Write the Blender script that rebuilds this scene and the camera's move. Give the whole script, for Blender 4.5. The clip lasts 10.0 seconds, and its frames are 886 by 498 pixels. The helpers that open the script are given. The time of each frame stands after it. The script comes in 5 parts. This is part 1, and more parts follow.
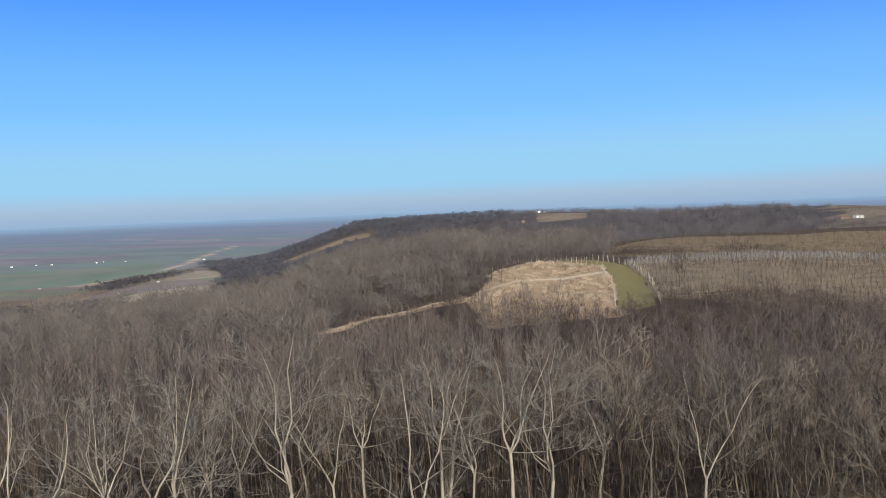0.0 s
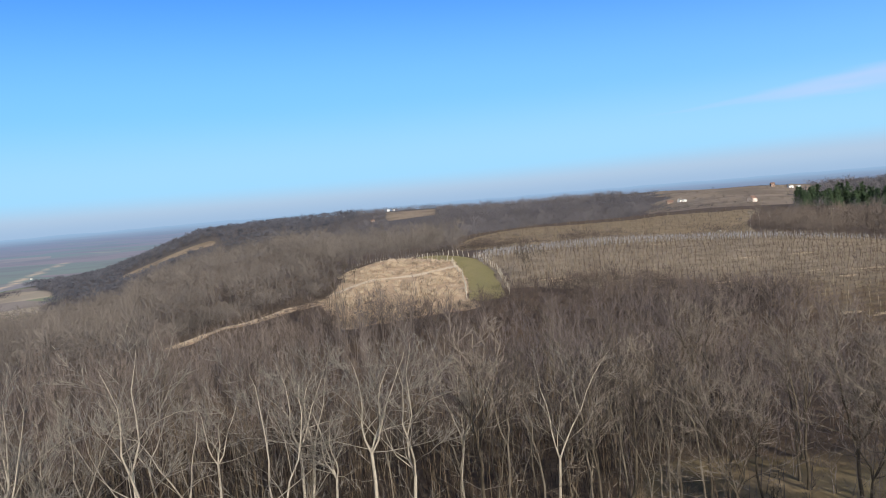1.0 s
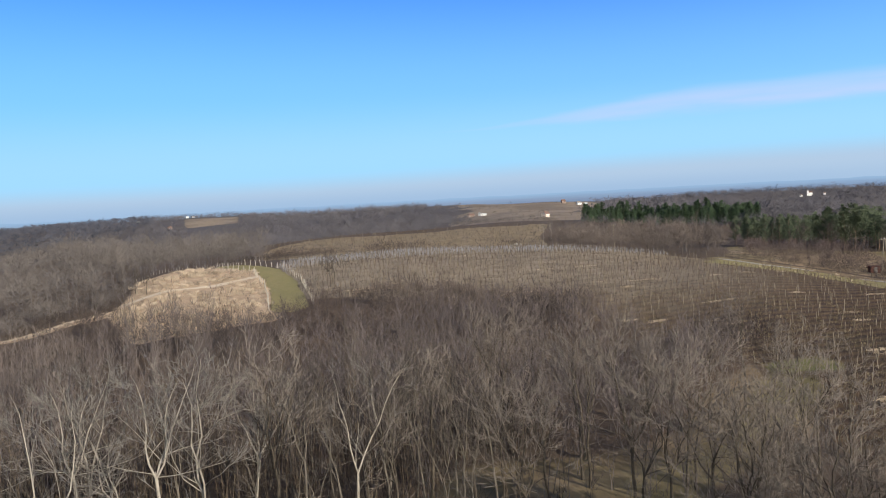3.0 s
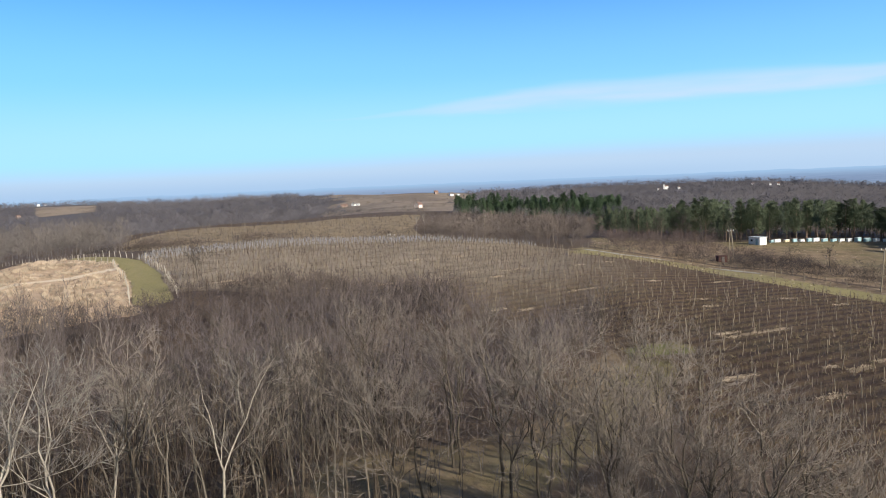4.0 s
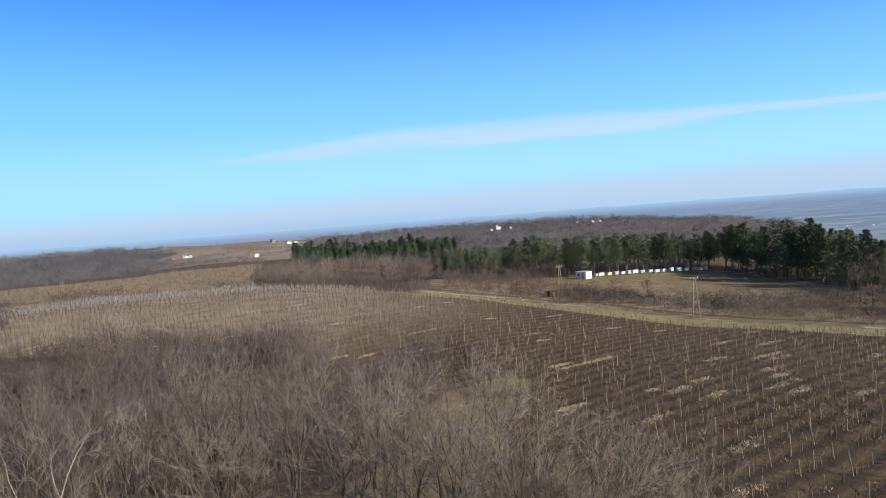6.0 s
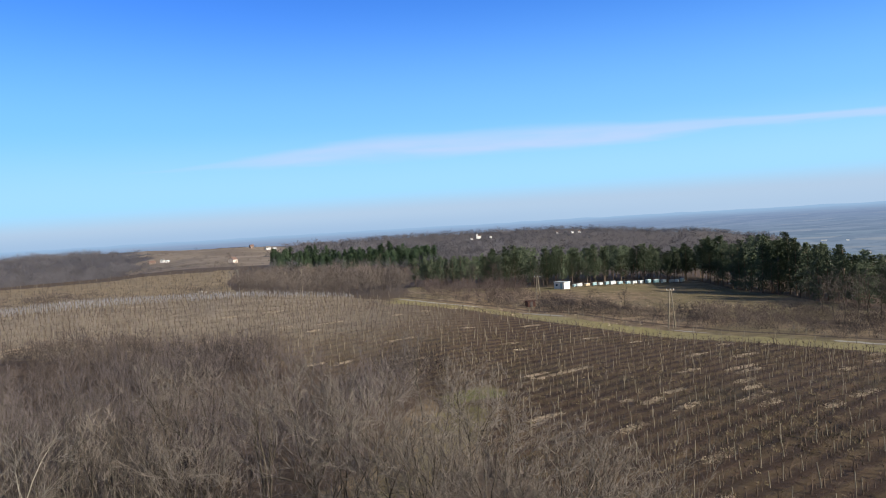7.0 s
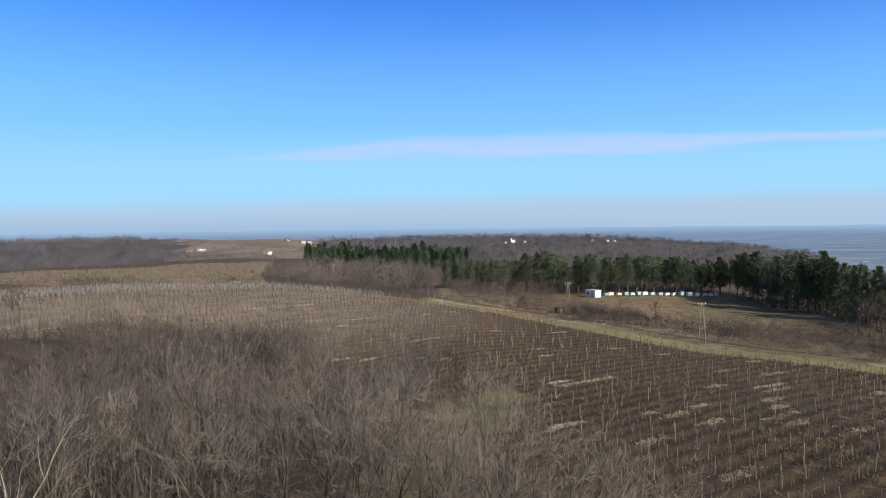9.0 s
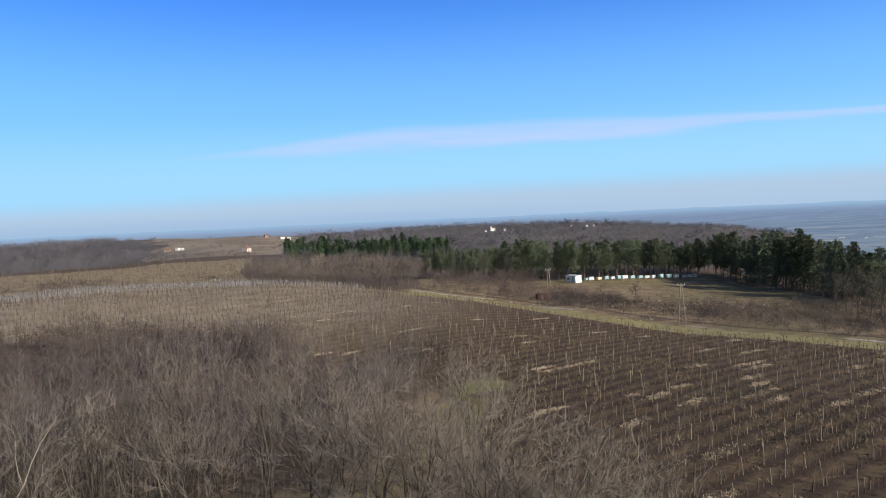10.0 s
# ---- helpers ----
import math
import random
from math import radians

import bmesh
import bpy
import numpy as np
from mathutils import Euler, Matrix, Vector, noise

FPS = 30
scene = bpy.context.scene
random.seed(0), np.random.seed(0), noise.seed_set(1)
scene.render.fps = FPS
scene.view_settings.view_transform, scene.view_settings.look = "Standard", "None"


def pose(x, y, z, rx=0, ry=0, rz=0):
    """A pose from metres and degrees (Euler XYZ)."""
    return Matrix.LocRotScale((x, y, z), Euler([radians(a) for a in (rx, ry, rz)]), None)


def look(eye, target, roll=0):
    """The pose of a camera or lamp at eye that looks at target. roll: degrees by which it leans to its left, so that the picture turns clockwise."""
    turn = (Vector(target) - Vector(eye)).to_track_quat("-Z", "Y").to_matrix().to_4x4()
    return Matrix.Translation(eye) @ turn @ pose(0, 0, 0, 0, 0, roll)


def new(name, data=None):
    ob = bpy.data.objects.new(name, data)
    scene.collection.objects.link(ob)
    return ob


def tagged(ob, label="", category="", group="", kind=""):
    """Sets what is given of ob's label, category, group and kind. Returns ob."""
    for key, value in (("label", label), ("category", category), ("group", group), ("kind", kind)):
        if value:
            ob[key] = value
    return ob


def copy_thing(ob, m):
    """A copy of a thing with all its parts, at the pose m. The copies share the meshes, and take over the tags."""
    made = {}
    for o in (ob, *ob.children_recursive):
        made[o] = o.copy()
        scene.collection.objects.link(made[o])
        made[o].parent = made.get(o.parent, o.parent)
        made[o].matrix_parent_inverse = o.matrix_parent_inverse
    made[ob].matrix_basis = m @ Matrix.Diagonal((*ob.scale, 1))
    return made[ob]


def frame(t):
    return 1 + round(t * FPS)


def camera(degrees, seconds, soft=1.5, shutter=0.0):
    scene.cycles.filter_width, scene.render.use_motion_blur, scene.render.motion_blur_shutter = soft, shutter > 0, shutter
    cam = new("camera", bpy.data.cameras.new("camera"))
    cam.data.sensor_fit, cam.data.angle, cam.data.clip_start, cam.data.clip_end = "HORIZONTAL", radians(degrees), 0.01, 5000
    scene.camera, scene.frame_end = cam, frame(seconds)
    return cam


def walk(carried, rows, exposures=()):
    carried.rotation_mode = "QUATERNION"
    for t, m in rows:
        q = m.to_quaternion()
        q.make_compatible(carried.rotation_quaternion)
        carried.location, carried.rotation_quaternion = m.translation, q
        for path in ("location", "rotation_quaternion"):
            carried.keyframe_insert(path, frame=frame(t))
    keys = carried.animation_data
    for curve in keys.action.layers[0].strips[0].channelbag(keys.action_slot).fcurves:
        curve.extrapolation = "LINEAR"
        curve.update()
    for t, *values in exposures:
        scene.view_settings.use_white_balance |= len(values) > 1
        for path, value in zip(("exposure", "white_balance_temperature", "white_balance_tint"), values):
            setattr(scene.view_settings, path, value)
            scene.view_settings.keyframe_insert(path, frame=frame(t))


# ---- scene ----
cam = camera(59.0, 10.0, soft=1.0)
PATH = [
    (0, (0.001, 0.002, 19.957), (-32.65, 94.36, 14.46), -2.19),
    (0.5, (0.044, -0.014, 19.958), (-22.16, 97.29, 13.69), -2.58),
    (1, (0.099, 0.036, 19.962), (-14.24, 98.77, 13.26), -4.83),
    (1.5, (0.165, 0.128, 19.968), (-10.56, 99.37, 13.89), -4.37),
    (2, (0.240, 0.244, 19.976), (-5.10, 99.96, 14.66), -4.69),
    (3.5, (0.509, 0.575, 20.006), (18.81, 98.55, 11.91), -2.39),
    (4, (0.609, 0.642, 20.016), (26.54, 96.79, 10.89), -2.47),
    (4.5, (0.714, 0.676, 20.026), (34.91, 94.10, 9.85), -2.26),
    (5, (0.821, 0.674, 20.034), (41.34, 91.72, 11.75), -1.85),
    (5.5, (0.931, 0.635, 20.041), (45.07, 90.18, 14.32), -3.59),
    (7, (1.274, 0.333, 20.044), (48.84, 88.22, 16.34), -3.37),
    (7.5, (1.392, 0.198, 20.039), (50.81, 87.06, 16.55), -0.21),
    (8, (1.511, 0.066, 20.029), (53.75, 85.31, 18.05), -3.44),
    (8.5, (1.632, -0.047, 20.014), (52.43, 86.09, 19.21), -0.77),
    (9, (1.755, -0.123, 19.993), (45.46, 89.76, 16.63), -0.65),
    (9.5, (1.880, -0.139, 19.967), (44.23, 90.33, 15.46), -3.45),
    (10, (2.008, -0.071, 19.934), (47.89, 88.66, 15.29), -2.59),
]
EXPOSURES = [(0.0, 0.33), (1.0, 0.5), (2.0, 0.52), (3.5, 0.52), (4.0, 0.72), (5.0, 0.95), (5.5, 0.83), (7.0, 0.55), (10.0, 0.5)]
walk(cam, [(t, look(eye, target, roll)) for t, eye, target, roll in PATH], EXPOSURES)

# ---- world and sun ----
SUN_AZ, SUN_EL = 150.0, 25.0  # degrees: clockwise from +y, above the horizon


def make_world():
    world = bpy.data.worlds.new("sky")
    world.use_nodes = True
    scene.world = world
    nt = world.node_tree
    nt.nodes.clear()
    out = nt.nodes.new("ShaderNodeOutputWorld")
    bg = nt.nodes.new("ShaderNodeBackground")
    bg.inputs["Strength"].default_value = 0.07
    nt.links.new(bg.outputs[0], out.inputs[0])
    sky = nt.nodes.new("ShaderNodeTexSky")
    sky.sky_type = "NISHITA"
    sky.sun_disc = False
    sky.sun_elevation, sky.sun_rotation = radians(SUN_EL), radians(SUN_AZ)
    sky.altitude, sky.air_density, sky.dust_density, sky.ozone_density = 200, 1.0, 0.6, 2.5

    def math_node(op, a, b=None, c=None):
        n = nt.nodes.new("ShaderNodeMath")
        n.operation = op
        for i, v in enumerate((a, b, c)):
            if v is None:
                continue
            if isinstance(v, (int, float)):
                n.inputs[i].default_value = v
            else:
                nt.links.new(v, n.inputs[i])
        return n.outputs[0]

    def mix(fac, a, b):
        n = nt.nodes.new("ShaderNodeMix")
        n.data_type = "RGBA"
        for sock, v in ((n.inputs[0], fac), (n.inputs[6], a), (n.inputs[7], b)):
            if isinstance(v, tuple):
                sock.default_value = (*v, 1)
            elif isinstance(v, (int, float)):
                sock.default_value = v
            else:
                nt.links.new(v, sock)
        return n.outputs[2]

    def ramp(value, lo, hi, a=0.0, b=1.0):
        n = nt.nodes.new("ShaderNodeMapRange")
        n.interpolation_type = "SMOOTHSTEP"
        nt.links.new(value, n.inputs[0])
        for i, v in enumerate((lo, hi, a, b)):
            n.inputs[i + 1].default_value = v
        return n.outputs[0]

    coord = nt.nodes.new("ShaderNodeTexCoord").outputs["Generated"]
    sep = nt.nodes.new("ShaderNodeSeparateXYZ")
    nt.links.new(coord, sep.inputs[0])
    x, y, z = sep.outputs
    az = math_node("MULTIPLY", math_node("ARCTAN2", x, y), 57.2958)
    el = math_node("MULTIPLY", math_node("ARCSINE", z), 57.2958)
    # the clear winter sky, paler and greyer in the haze over the plain
    tint = nt.nodes.new("ShaderNodeMix")
    tint.data_type, tint.blend_type = "RGBA", "MULTIPLY"
    tint.inputs[0].default_value = 1.0
    nt.links.new(sky.outputs[0], tint.inputs[6])
    # deep blue opposite the sun, whiter round it and overhead
    away = math_node("ADD", math_node("MULTIPLY", x, math.sin(radians(SUN_AZ - 142))), math_node("MULTIPLY", y, math.cos(radians(SUN_AZ - 142))))
    blue = math_node("MULTIPLY", ramp(away, -0.25, 0.4), ramp(el, 50, 19))
    deep = mix(ramp(az, 12, 55), SKY_TINT, SKY_TINT_EAST)
    nt.links.new(mix(blue, (0.95, 0.95, 0.95), deep), tint.inputs[7])
    base = mix(math_node("MULTIPLY", blue, ramp(el, 17, 3, 0.0, 0.85)), tint.outputs[2], SKY_PALE)
    base = mix(math_node("MULTIPLY", blue, ramp(el, 7.5, 2.5, 0.0, 0.9)), base, SKY_CYAN)
    base = mix(ramp(math_node("ADD", el, ramp(az, -10, 30, 0.0, -0.5)), 2.0, 0.3, 0.0, 0.95), base, SKY_HAZE)
    base = mix(math_node("MULTIPLY", ramp(el, 0.9, -0.5, 0.0, 0.9), ramp(az, 20, 48, 1.0, 0.35)), base, SKY_LOW)
    # a long thin bank of high cloud
    mid = math_node("ADD", ramp(az, 5, 26, 4.3, 5.45), ramp(az, 44, 75, 0.0, -0.5))
    half = math_node("MULTIPLY", ramp(az, 5, 26, 0.05, 0.85), ramp(az, 36, 52, 1.0, 0.42))
    stretch = nt.nodes.new("ShaderNodeCombineXYZ")
    nt.links.new(math_node("MULTIPLY", az, 0.13), stretch.inputs[0])
    nt.links.new(math_node("MULTIPLY", el, 1.1), stretch.inputs[1])
    tex = nt.nodes.new("ShaderNodeTexNoise")
    nt.links.new(stretch.outputs[0], tex.inputs["Vector"])
    tex.inputs["Scale"].default_value, tex.inputs["Detail"].default_value = 1.0, 6
    wob = math_node("SUBTRACT", tex.outputs[0], 0.5)
    off = math_node("ABSOLUTE", math_node("ADD", math_node("SUBTRACT", el, mid), math_node("MULTIPLY", wob, 0.8)))
    body = ramp(math_node("DIVIDE", off, half), 1.35, 0.3)
    cloud = math_node("MULTIPLY", body, math_node("MULTIPLY", ramp(az, 4, 22), math_node("ADD", 0.6, math_node("MULTIPLY", wob, 0.9))))
    base = mix(cloud, base, SKY_CLOUD)
    nt.links.new(base, bg.inputs["Color"])


SKY_TINT, SKY_TINT_EAST = (0.37, 0.89, 1.9), (0.45, 1.08, 2.2)
SKY_PALE, SKY_CYAN, SKY_HAZE, SKY_LOW, SKY_CLOUD = (2.8, 6.5, 11.2), (3.85, 7.3, 10.1), (4.6, 6.0, 7.8), (3.6, 5.2, 7.4), (5.5, 6.8, 9.9)
make_world()
sun = new("sun", bpy.data.lights.new("sun", "SUN"))
sun.data.energy, sun.data.angle, sun.data.color = 5.0, radians(0.5), (1.0, 0.93, 0.82)
sun_way = Vector((math.sin(radians(SUN_AZ)) * math.cos(radians(SUN_EL)), math.cos(radians(SUN_AZ)) * math.cos(radians(SUN_EL)), math.sin(radians(SUN_EL))))
sun.matrix_world = look(sun_way * 200, (0, 0, 0))


# ---- materials ----
class Nodes:
    """A principled material and short calls for its nodes."""

    def __init__(self, name, rough=0.9):
        self.mat = bpy.data.materials.new(name)
        self.mat.use_nodes = True
        self.nt = self.mat.node_tree
        self.bsdf = self.nt.nodes["Principled BSDF"]
        self.bsdf.inputs["Roughness"].default_value = rough
        self.bsdf.inputs["Specular IOR Level"].default_value = 0.25
        self.place = self.nt.nodes.new("ShaderNodeTexCoord").outputs["Object"]

    def put(self, sock, v):
        if isinstance(v, tuple):
            sock.default_value = (*v, 1) if len(v) == 3 and len(sock.default_value) == 4 else v
        elif isinstance(v, (int, float)):
            sock.default_value = v
        else:
            self.nt.links.new(v, sock)

    def noise(self, scale, detail=4, rough=0.6, vector=None, stretch=None):
        n = self.nt.nodes.new("ShaderNodeTexNoise")
        v = vector or self.place
        if stretch:
            m = self.nt.nodes.new("ShaderNodeMapping")
            self.nt.links.new(v, m.inputs[0])
            m.inputs["Scale"].default_value = stretch
            v = m.outputs[0]
        self.nt.links.new(v, n.inputs["Vector"])
        n.inputs["Scale"].default_value, n.inputs["Detail"].default_value, n.inputs["Roughness"].default_value = scale, detail, rough
        return n.outputs[0]

    def mix(self, fac, a, b, blend="MIX"):
        n = self.nt.nodes.new("ShaderNodeMix")
        n.data_type, n.blend_type = "RGBA", blend
        self.put(n.inputs[0], fac), self.put(n.inputs[6], a), self.put(n.inputs[7], b)
        return n.outputs[2]

    def span(self, v, lo, hi, a=0.0, b=1.0):
        n = self.nt.nodes.new("ShaderNodeMapRange")
        n.interpolation_type = "SMOOTHSTEP"
        self.put(n.inputs[0], v)
        for i, q in enumerate((lo, hi, a, b)):
            n.inputs[i + 1].default_value = q
        return n.outputs[0]

    def calc(self, op, a, b=0.0):
        n = self.nt.nodes.new("ShaderNodeMath")
        n.operation = op
        self.put(n.inputs[0], a), self.put(n.inputs[1], b)
        return n.outputs[0]

    def random(self):
        return self.nt.nodes.new("ShaderNodeObjectInfo").outputs["Random"]

    def island(self):
        return self.nt.nodes.new("ShaderNodeNewGeometry").outputs["Random Per Island"]

    def attribute(self, name):
        n = self.nt.nodes.new("ShaderNodeAttribute")
        n.attribute_name = name
        return n

    def bump(self, height, strength=0.5, distance=0.05):
        n = self.nt.nodes.new("ShaderNodeBump")
        n.inputs["Strength"].default_value, n.inputs["Distance"].default_value = strength, distance
        self.nt.links.new(height, n.inputs["Height"])
        self.nt.links.new(n.outputs[0], self.bsdf.inputs["Normal"])

    def done(self, colour):
        self.put(self.bsdf.inputs["Base Color"], colour)
        return self.mat


def plain(name, a, b, scale=3.0, rough=0.85, by="noise", stretch=None, bump=0.3):
    """A surface that wanders between two colours, with grain."""
    m = Nodes(name, rough)
    n1, n2 = m.noise(scale, 5, 0.65, stretch=stretch), m.noise(scale * 9, 3, 0.6, stretch=stretch)
    f = m.calc("ADD", m.calc("MULTIPLY", n1, 0.65), m.calc("MULTIPLY", n2, 0.35))
    c = m.mix(m.span(f, 0.32, 0.68), a, b)
    if by == "island":
        c = m.mix(m.calc("MULTIPLY", m.calc("POWER", m.island(), 1.7), 0.9), c, b)
    if by == "soft":
        c = m.mix(m.calc("MULTIPLY", m.island(), 0.4), c, b)
    if by == "object":
        c = m.mix(m.calc("MULTIPLY", m.random(), 0.7), c, b)
    if bump:
        m.bump(n2, bump, 0.03)
    return m.done(c)


BARK_PALE = plain("bark_pale", (0.14, 0.12, 0.093), (0.36, 0.32, 0.26), 1.2, 0.9, "object", (6, 6, 1))
TWIG_PALE = plain("twig_pale", (0.105, 0.091, 0.077), (0.225, 0.2, 0.173), 0.8, 0.9, "object")
BARK_DARK = plain("bark_dark", (0.0279, 0.0219, 0.0167), (0.081, 0.0656, 0.0482), 1.2, 0.9, "object", (6, 6, 1))
TWIG_DARK = plain("twig_dark", (0.0877, 0.0707, 0.0571), (0.196, 0.164, 0.136), 0.8, 0.9, "object")
# far woods: distance haze is put into this greyish base colour
TWIG_FAR_HAZED = plain("twig_far_hazed", (0.055, 0.053, 0.06), (0.125, 0.116, 0.126), 0.022, 0.95, "soft", bump=0)
TWIG_MID = plain("twig_mid", (0.028, 0.022, 0.0205), (0.155, 0.127, 0.119), 0.06, 0.95, "island", bump=0)
SHRUB_RED = plain("twig_reddish", (0.0518, 0.0383, 0.0339), (0.099, 0.0745, 0.0678), 0.08, 0.95, "island", bump=0)
NEEDLES = plain("pine_needles", (0.034, 0.049, 0.03), (0.1, 0.12, 0.068), 0.15, 0.8, "island", bump=0)
NEEDLES_FAR = plain("pine_needles_young", (0.02, 0.037, 0.02), (0.055, 0.085, 0.042), 0.1, 0.8, "island", bump=0)
PINE_BARK = plain("pine_bark", (0.07, 0.05, 0.04), (0.20, 0.14, 0.10), 2.0, 0.95, "object", (5, 5, 1))
POST_WOOD = plain("weathered_post", (0.0986, 0.0801, 0.057), (0.224, 0.19, 0.141), 2.0, 0.9, "object", (8, 8, 1.2))
POST_STUFF = plain("weathered_posts_far", (0.119, 0.0963, 0.0686), (0.237, 0.198, 0.145), 0.5, 0.9, "island", bump=0)
POST_GREY = plain("grey_post", (0.16, 0.158, 0.165), (0.29, 0.286, 0.297), 0.5, 0.9, "island", bump=0)
POST_PALE = plain("bleached_post", (0.2, 0.175, 0.14), (0.4, 0.36, 0.3), 2.0, 0.9, "object", (8, 8, 1.2))
VINE_WOOD = plain("vine_wood", (0.034, 0.024, 0.018), (0.115, 0.082, 0.06), 0.7, 0.95, "island", bump=0)
STRAW = plain("straw", (0.225, 0.172, 0.12), (0.42, 0.34, 0.25), 0.3, 0.9, "island", bump=0)
WHITEWASH = plain("whitewash", (0.66, 0.64, 0.60), (0.80, 0.79, 0.76), 1.0, 0.8)
PLASTER = plain("pinkish_plaster", (0.55, 0.45, 0.38), (0.72, 0.62, 0.54), 1.0, 0.85)
ROOF_RED = plain("roof_tile_red", (0.12, 0.075, 0.06), (0.20, 0.125, 0.10), 1.5, 0.85)
ROOF_GREY = plain("roof_grey", (0.10, 0.09, 0.085), (0.19, 0.175, 0.165), 1.5, 0.95)
GLASS = plain("window_dark", (0.02, 0.025, 0.03), (0.04, 0.045, 0.05), 1.0, 0.15, bump=0)
BRICK = plain("brick_wall", (0.20, 0.145, 0.12), (0.30, 0.225, 0.185), 2.0, 0.9)
RUST = plain("rusty_brown_boards", (0.055, 0.022, 0.016), (0.12, 0.05, 0.035), 2.0, 0.85)
HIVE_WHITE = plain("hive_white", (0.42, 0.44, 0.44), (0.6, 0.62, 0.61), 2.0, 0.7)
HIVE_TEAL = plain("hive_turquoise", (0.2, 0.33, 0.36), (0.33, 0.46, 0.48), 2.0, 0.7)
HIVE_TAN = plain("hive_tan", (0.45, 0.36, 0.22), (0.62, 0.52, 0.34), 2.0, 0.7)
METAL = plain("zinc_lid", (0.35, 0.37, 0.38), (0.55, 0.57, 0.58), 2.0, 0.45)
STONE = plain("pale_rubble", (0.27, 0.252, 0.216), (0.396, 0.372, 0.324), 1.0, 0.9)


# ---- the lie of the land ----
RADII = np.array([0, 60, 110, 160, 225, 300, 430, 600, 900, 1200, 1700, 2600, 5000], float)
SECTORS = [  # azimuth and the heights at the radii
    (-180, [-1, -2, -3, -5, -8, -12, -20, -30, -40, -50, -55, -48, -19]),
    (-60, [-1, -2, -6, -10, -15, -21, -33, -57, -80, -80, -70, -55, -19]),
    (-46, [-1, -2, -5, -9.5, -14.5, -20, -31.5, -56, -80, -80, -70, -55, -19]),
    (-34, [-1, -2, -4, -8, -13, -18, -26, -50, -65, -58, -70, -55, -19]),
    (-24, [-1, -2, -3.5, -5, -6, -5.5, -6, -28, -34, -5, -60, -55, -19]),
    (-19, [-1, -2, -3.2, -2.9, -2.4, -2.5, -1.5, -22, -19, 0, -55, -55, -19]),
    (-13, [-1, -2, -3, -0.2, 3.2, -3, -6, -20, -3, 4.5, -50, -55, -19]),
    (0, [-1, -2, -2.5, 1.2, 3.3, -2, -0.3, -15, -1, -3, -60, -55, -19]),
    (12, [-1, -2, -2.5, 0.6, 2.8, -3, 0.3, 0.5, 3, -8, -60, -55, -19]),
    (24, [-1, -2, -2.5, 0.2, 0, -4, -3, -7, -8, -5, -60, -55, -19]),
    (36, [-1, -2, -2.6, -2.9, -4.5, -4.5, -8, -18, -16, -6, -60, -55, -19]),
    (46, [-1, -2, -2.4, -4.4, -6, -6.5, -12, -30, -28, -15.5, -65, -55, -19]),
    (50.5, [-1, -2, -2.4, -4.65, -6.4, -8, -17, -37, -40, -30, -66, -55, -19]),
    (56, [-1, -2, -2.4, -5, -7, -10, -24, -48, -74, -76, -70, -55, -19]),
    (75, [-1, -2, -3, -6, -9, -14, -30, -55, -80, -80, -70, -55, -19]),
    (180, [-1, -2, -3, -5, -8, -12, -20, -30, -40, -50, -55, -48, -19]),
]
SECTOR_AZ = np.array([s[0] for s in SECTORS], float)
SECTOR_Z = np.array([s[1] for s in SECTORS], float)
SLOPE_Z = np.gradient(SECTOR_Z, RADII, axis=1)
# soft the slopes where the land turns
for j in range(1, len(RADII) - 1):
    turn = (SECTOR_Z[:, j + 1] - SECTOR_Z[:, j]) * (SECTOR_Z[:, j] - SECTOR_Z[:, j - 1]) <= 0
    SLOPE_Z[turn, j] = 0
SLOPE_Z[:, 0] = 0


def polar(x, y):
    return np.degrees(np.arctan2(x, y)), np.hypot(x, y)


def at(az, r):
    return r * np.sin(np.radians(az)), r * np.cos(np.radians(az))


def rolls(x, y, size):
    """Gentle swells, -1 to 1."""
    return (np.sin(x / size + 1.3 * np.sin(y / size * 0.7)) + np.sin(y / size * 1.13 + 2 + 1.1 * np.sin(x / size * 0.63))) / 2


def land(x, y):
    """The ground's height."""
    x, y = np.asarray(x, float), np.asarray(y, float)
    az, r = polar(x, y)
    r = np.clip(r, 0, 4999)
    k = np.clip(np.searchsorted(SECTOR_AZ, az, side="right") - 1, 0, len(SECTOR_AZ) - 2)
    u = (az - SECTOR_AZ[k]) / (SECTOR_AZ[k + 1] - SECTOR_AZ[k])
    u = u * u * (3 - 2 * u)
    j = np.clip(np.searchsorted(RADII, r, side="right") - 1, 0, len(RADII) - 2)
    w = RADII[j + 1] - RADII[j]
    s = (r - RADII[j]) / w
    h00, h10, h01, h11 = 2 * s**3 - 3 * s**2 + 1, s**3 - 2 * s**2 + s, -2 * s**3 + 3 * s**2, s**3 - s**2

    def ring(i):
        return h00 * SECTOR_Z[i, j] + h10 * w * SLOPE_Z[i, j] + h01 * SECTOR_Z[i, j + 1] + h11 * w * SLOPE_Z[i, j + 1]

    z = ring(k) * (1 - u) + ring(k + 1) * u
    z += 0.25 * rolls(x, y, 9) * np.clip((r - 20) / 60, 0, 1) + (2.0 * rolls(x, y, 90) + 2.4 * rolls(x, y, 37)) * np.clip((r - 450) / 500, 0, 1) * np.clip((z + 60) / 40, 0, 1)
    return z


def clamp01(v):
    v = np.clip(v, 0, 1)
    return v * v * (3 - 2 * v)


def band(v, lo, hi, soft):
    return clamp01((v - lo) / soft + 0.5) * clamp01((hi - v) / soft + 0.5)


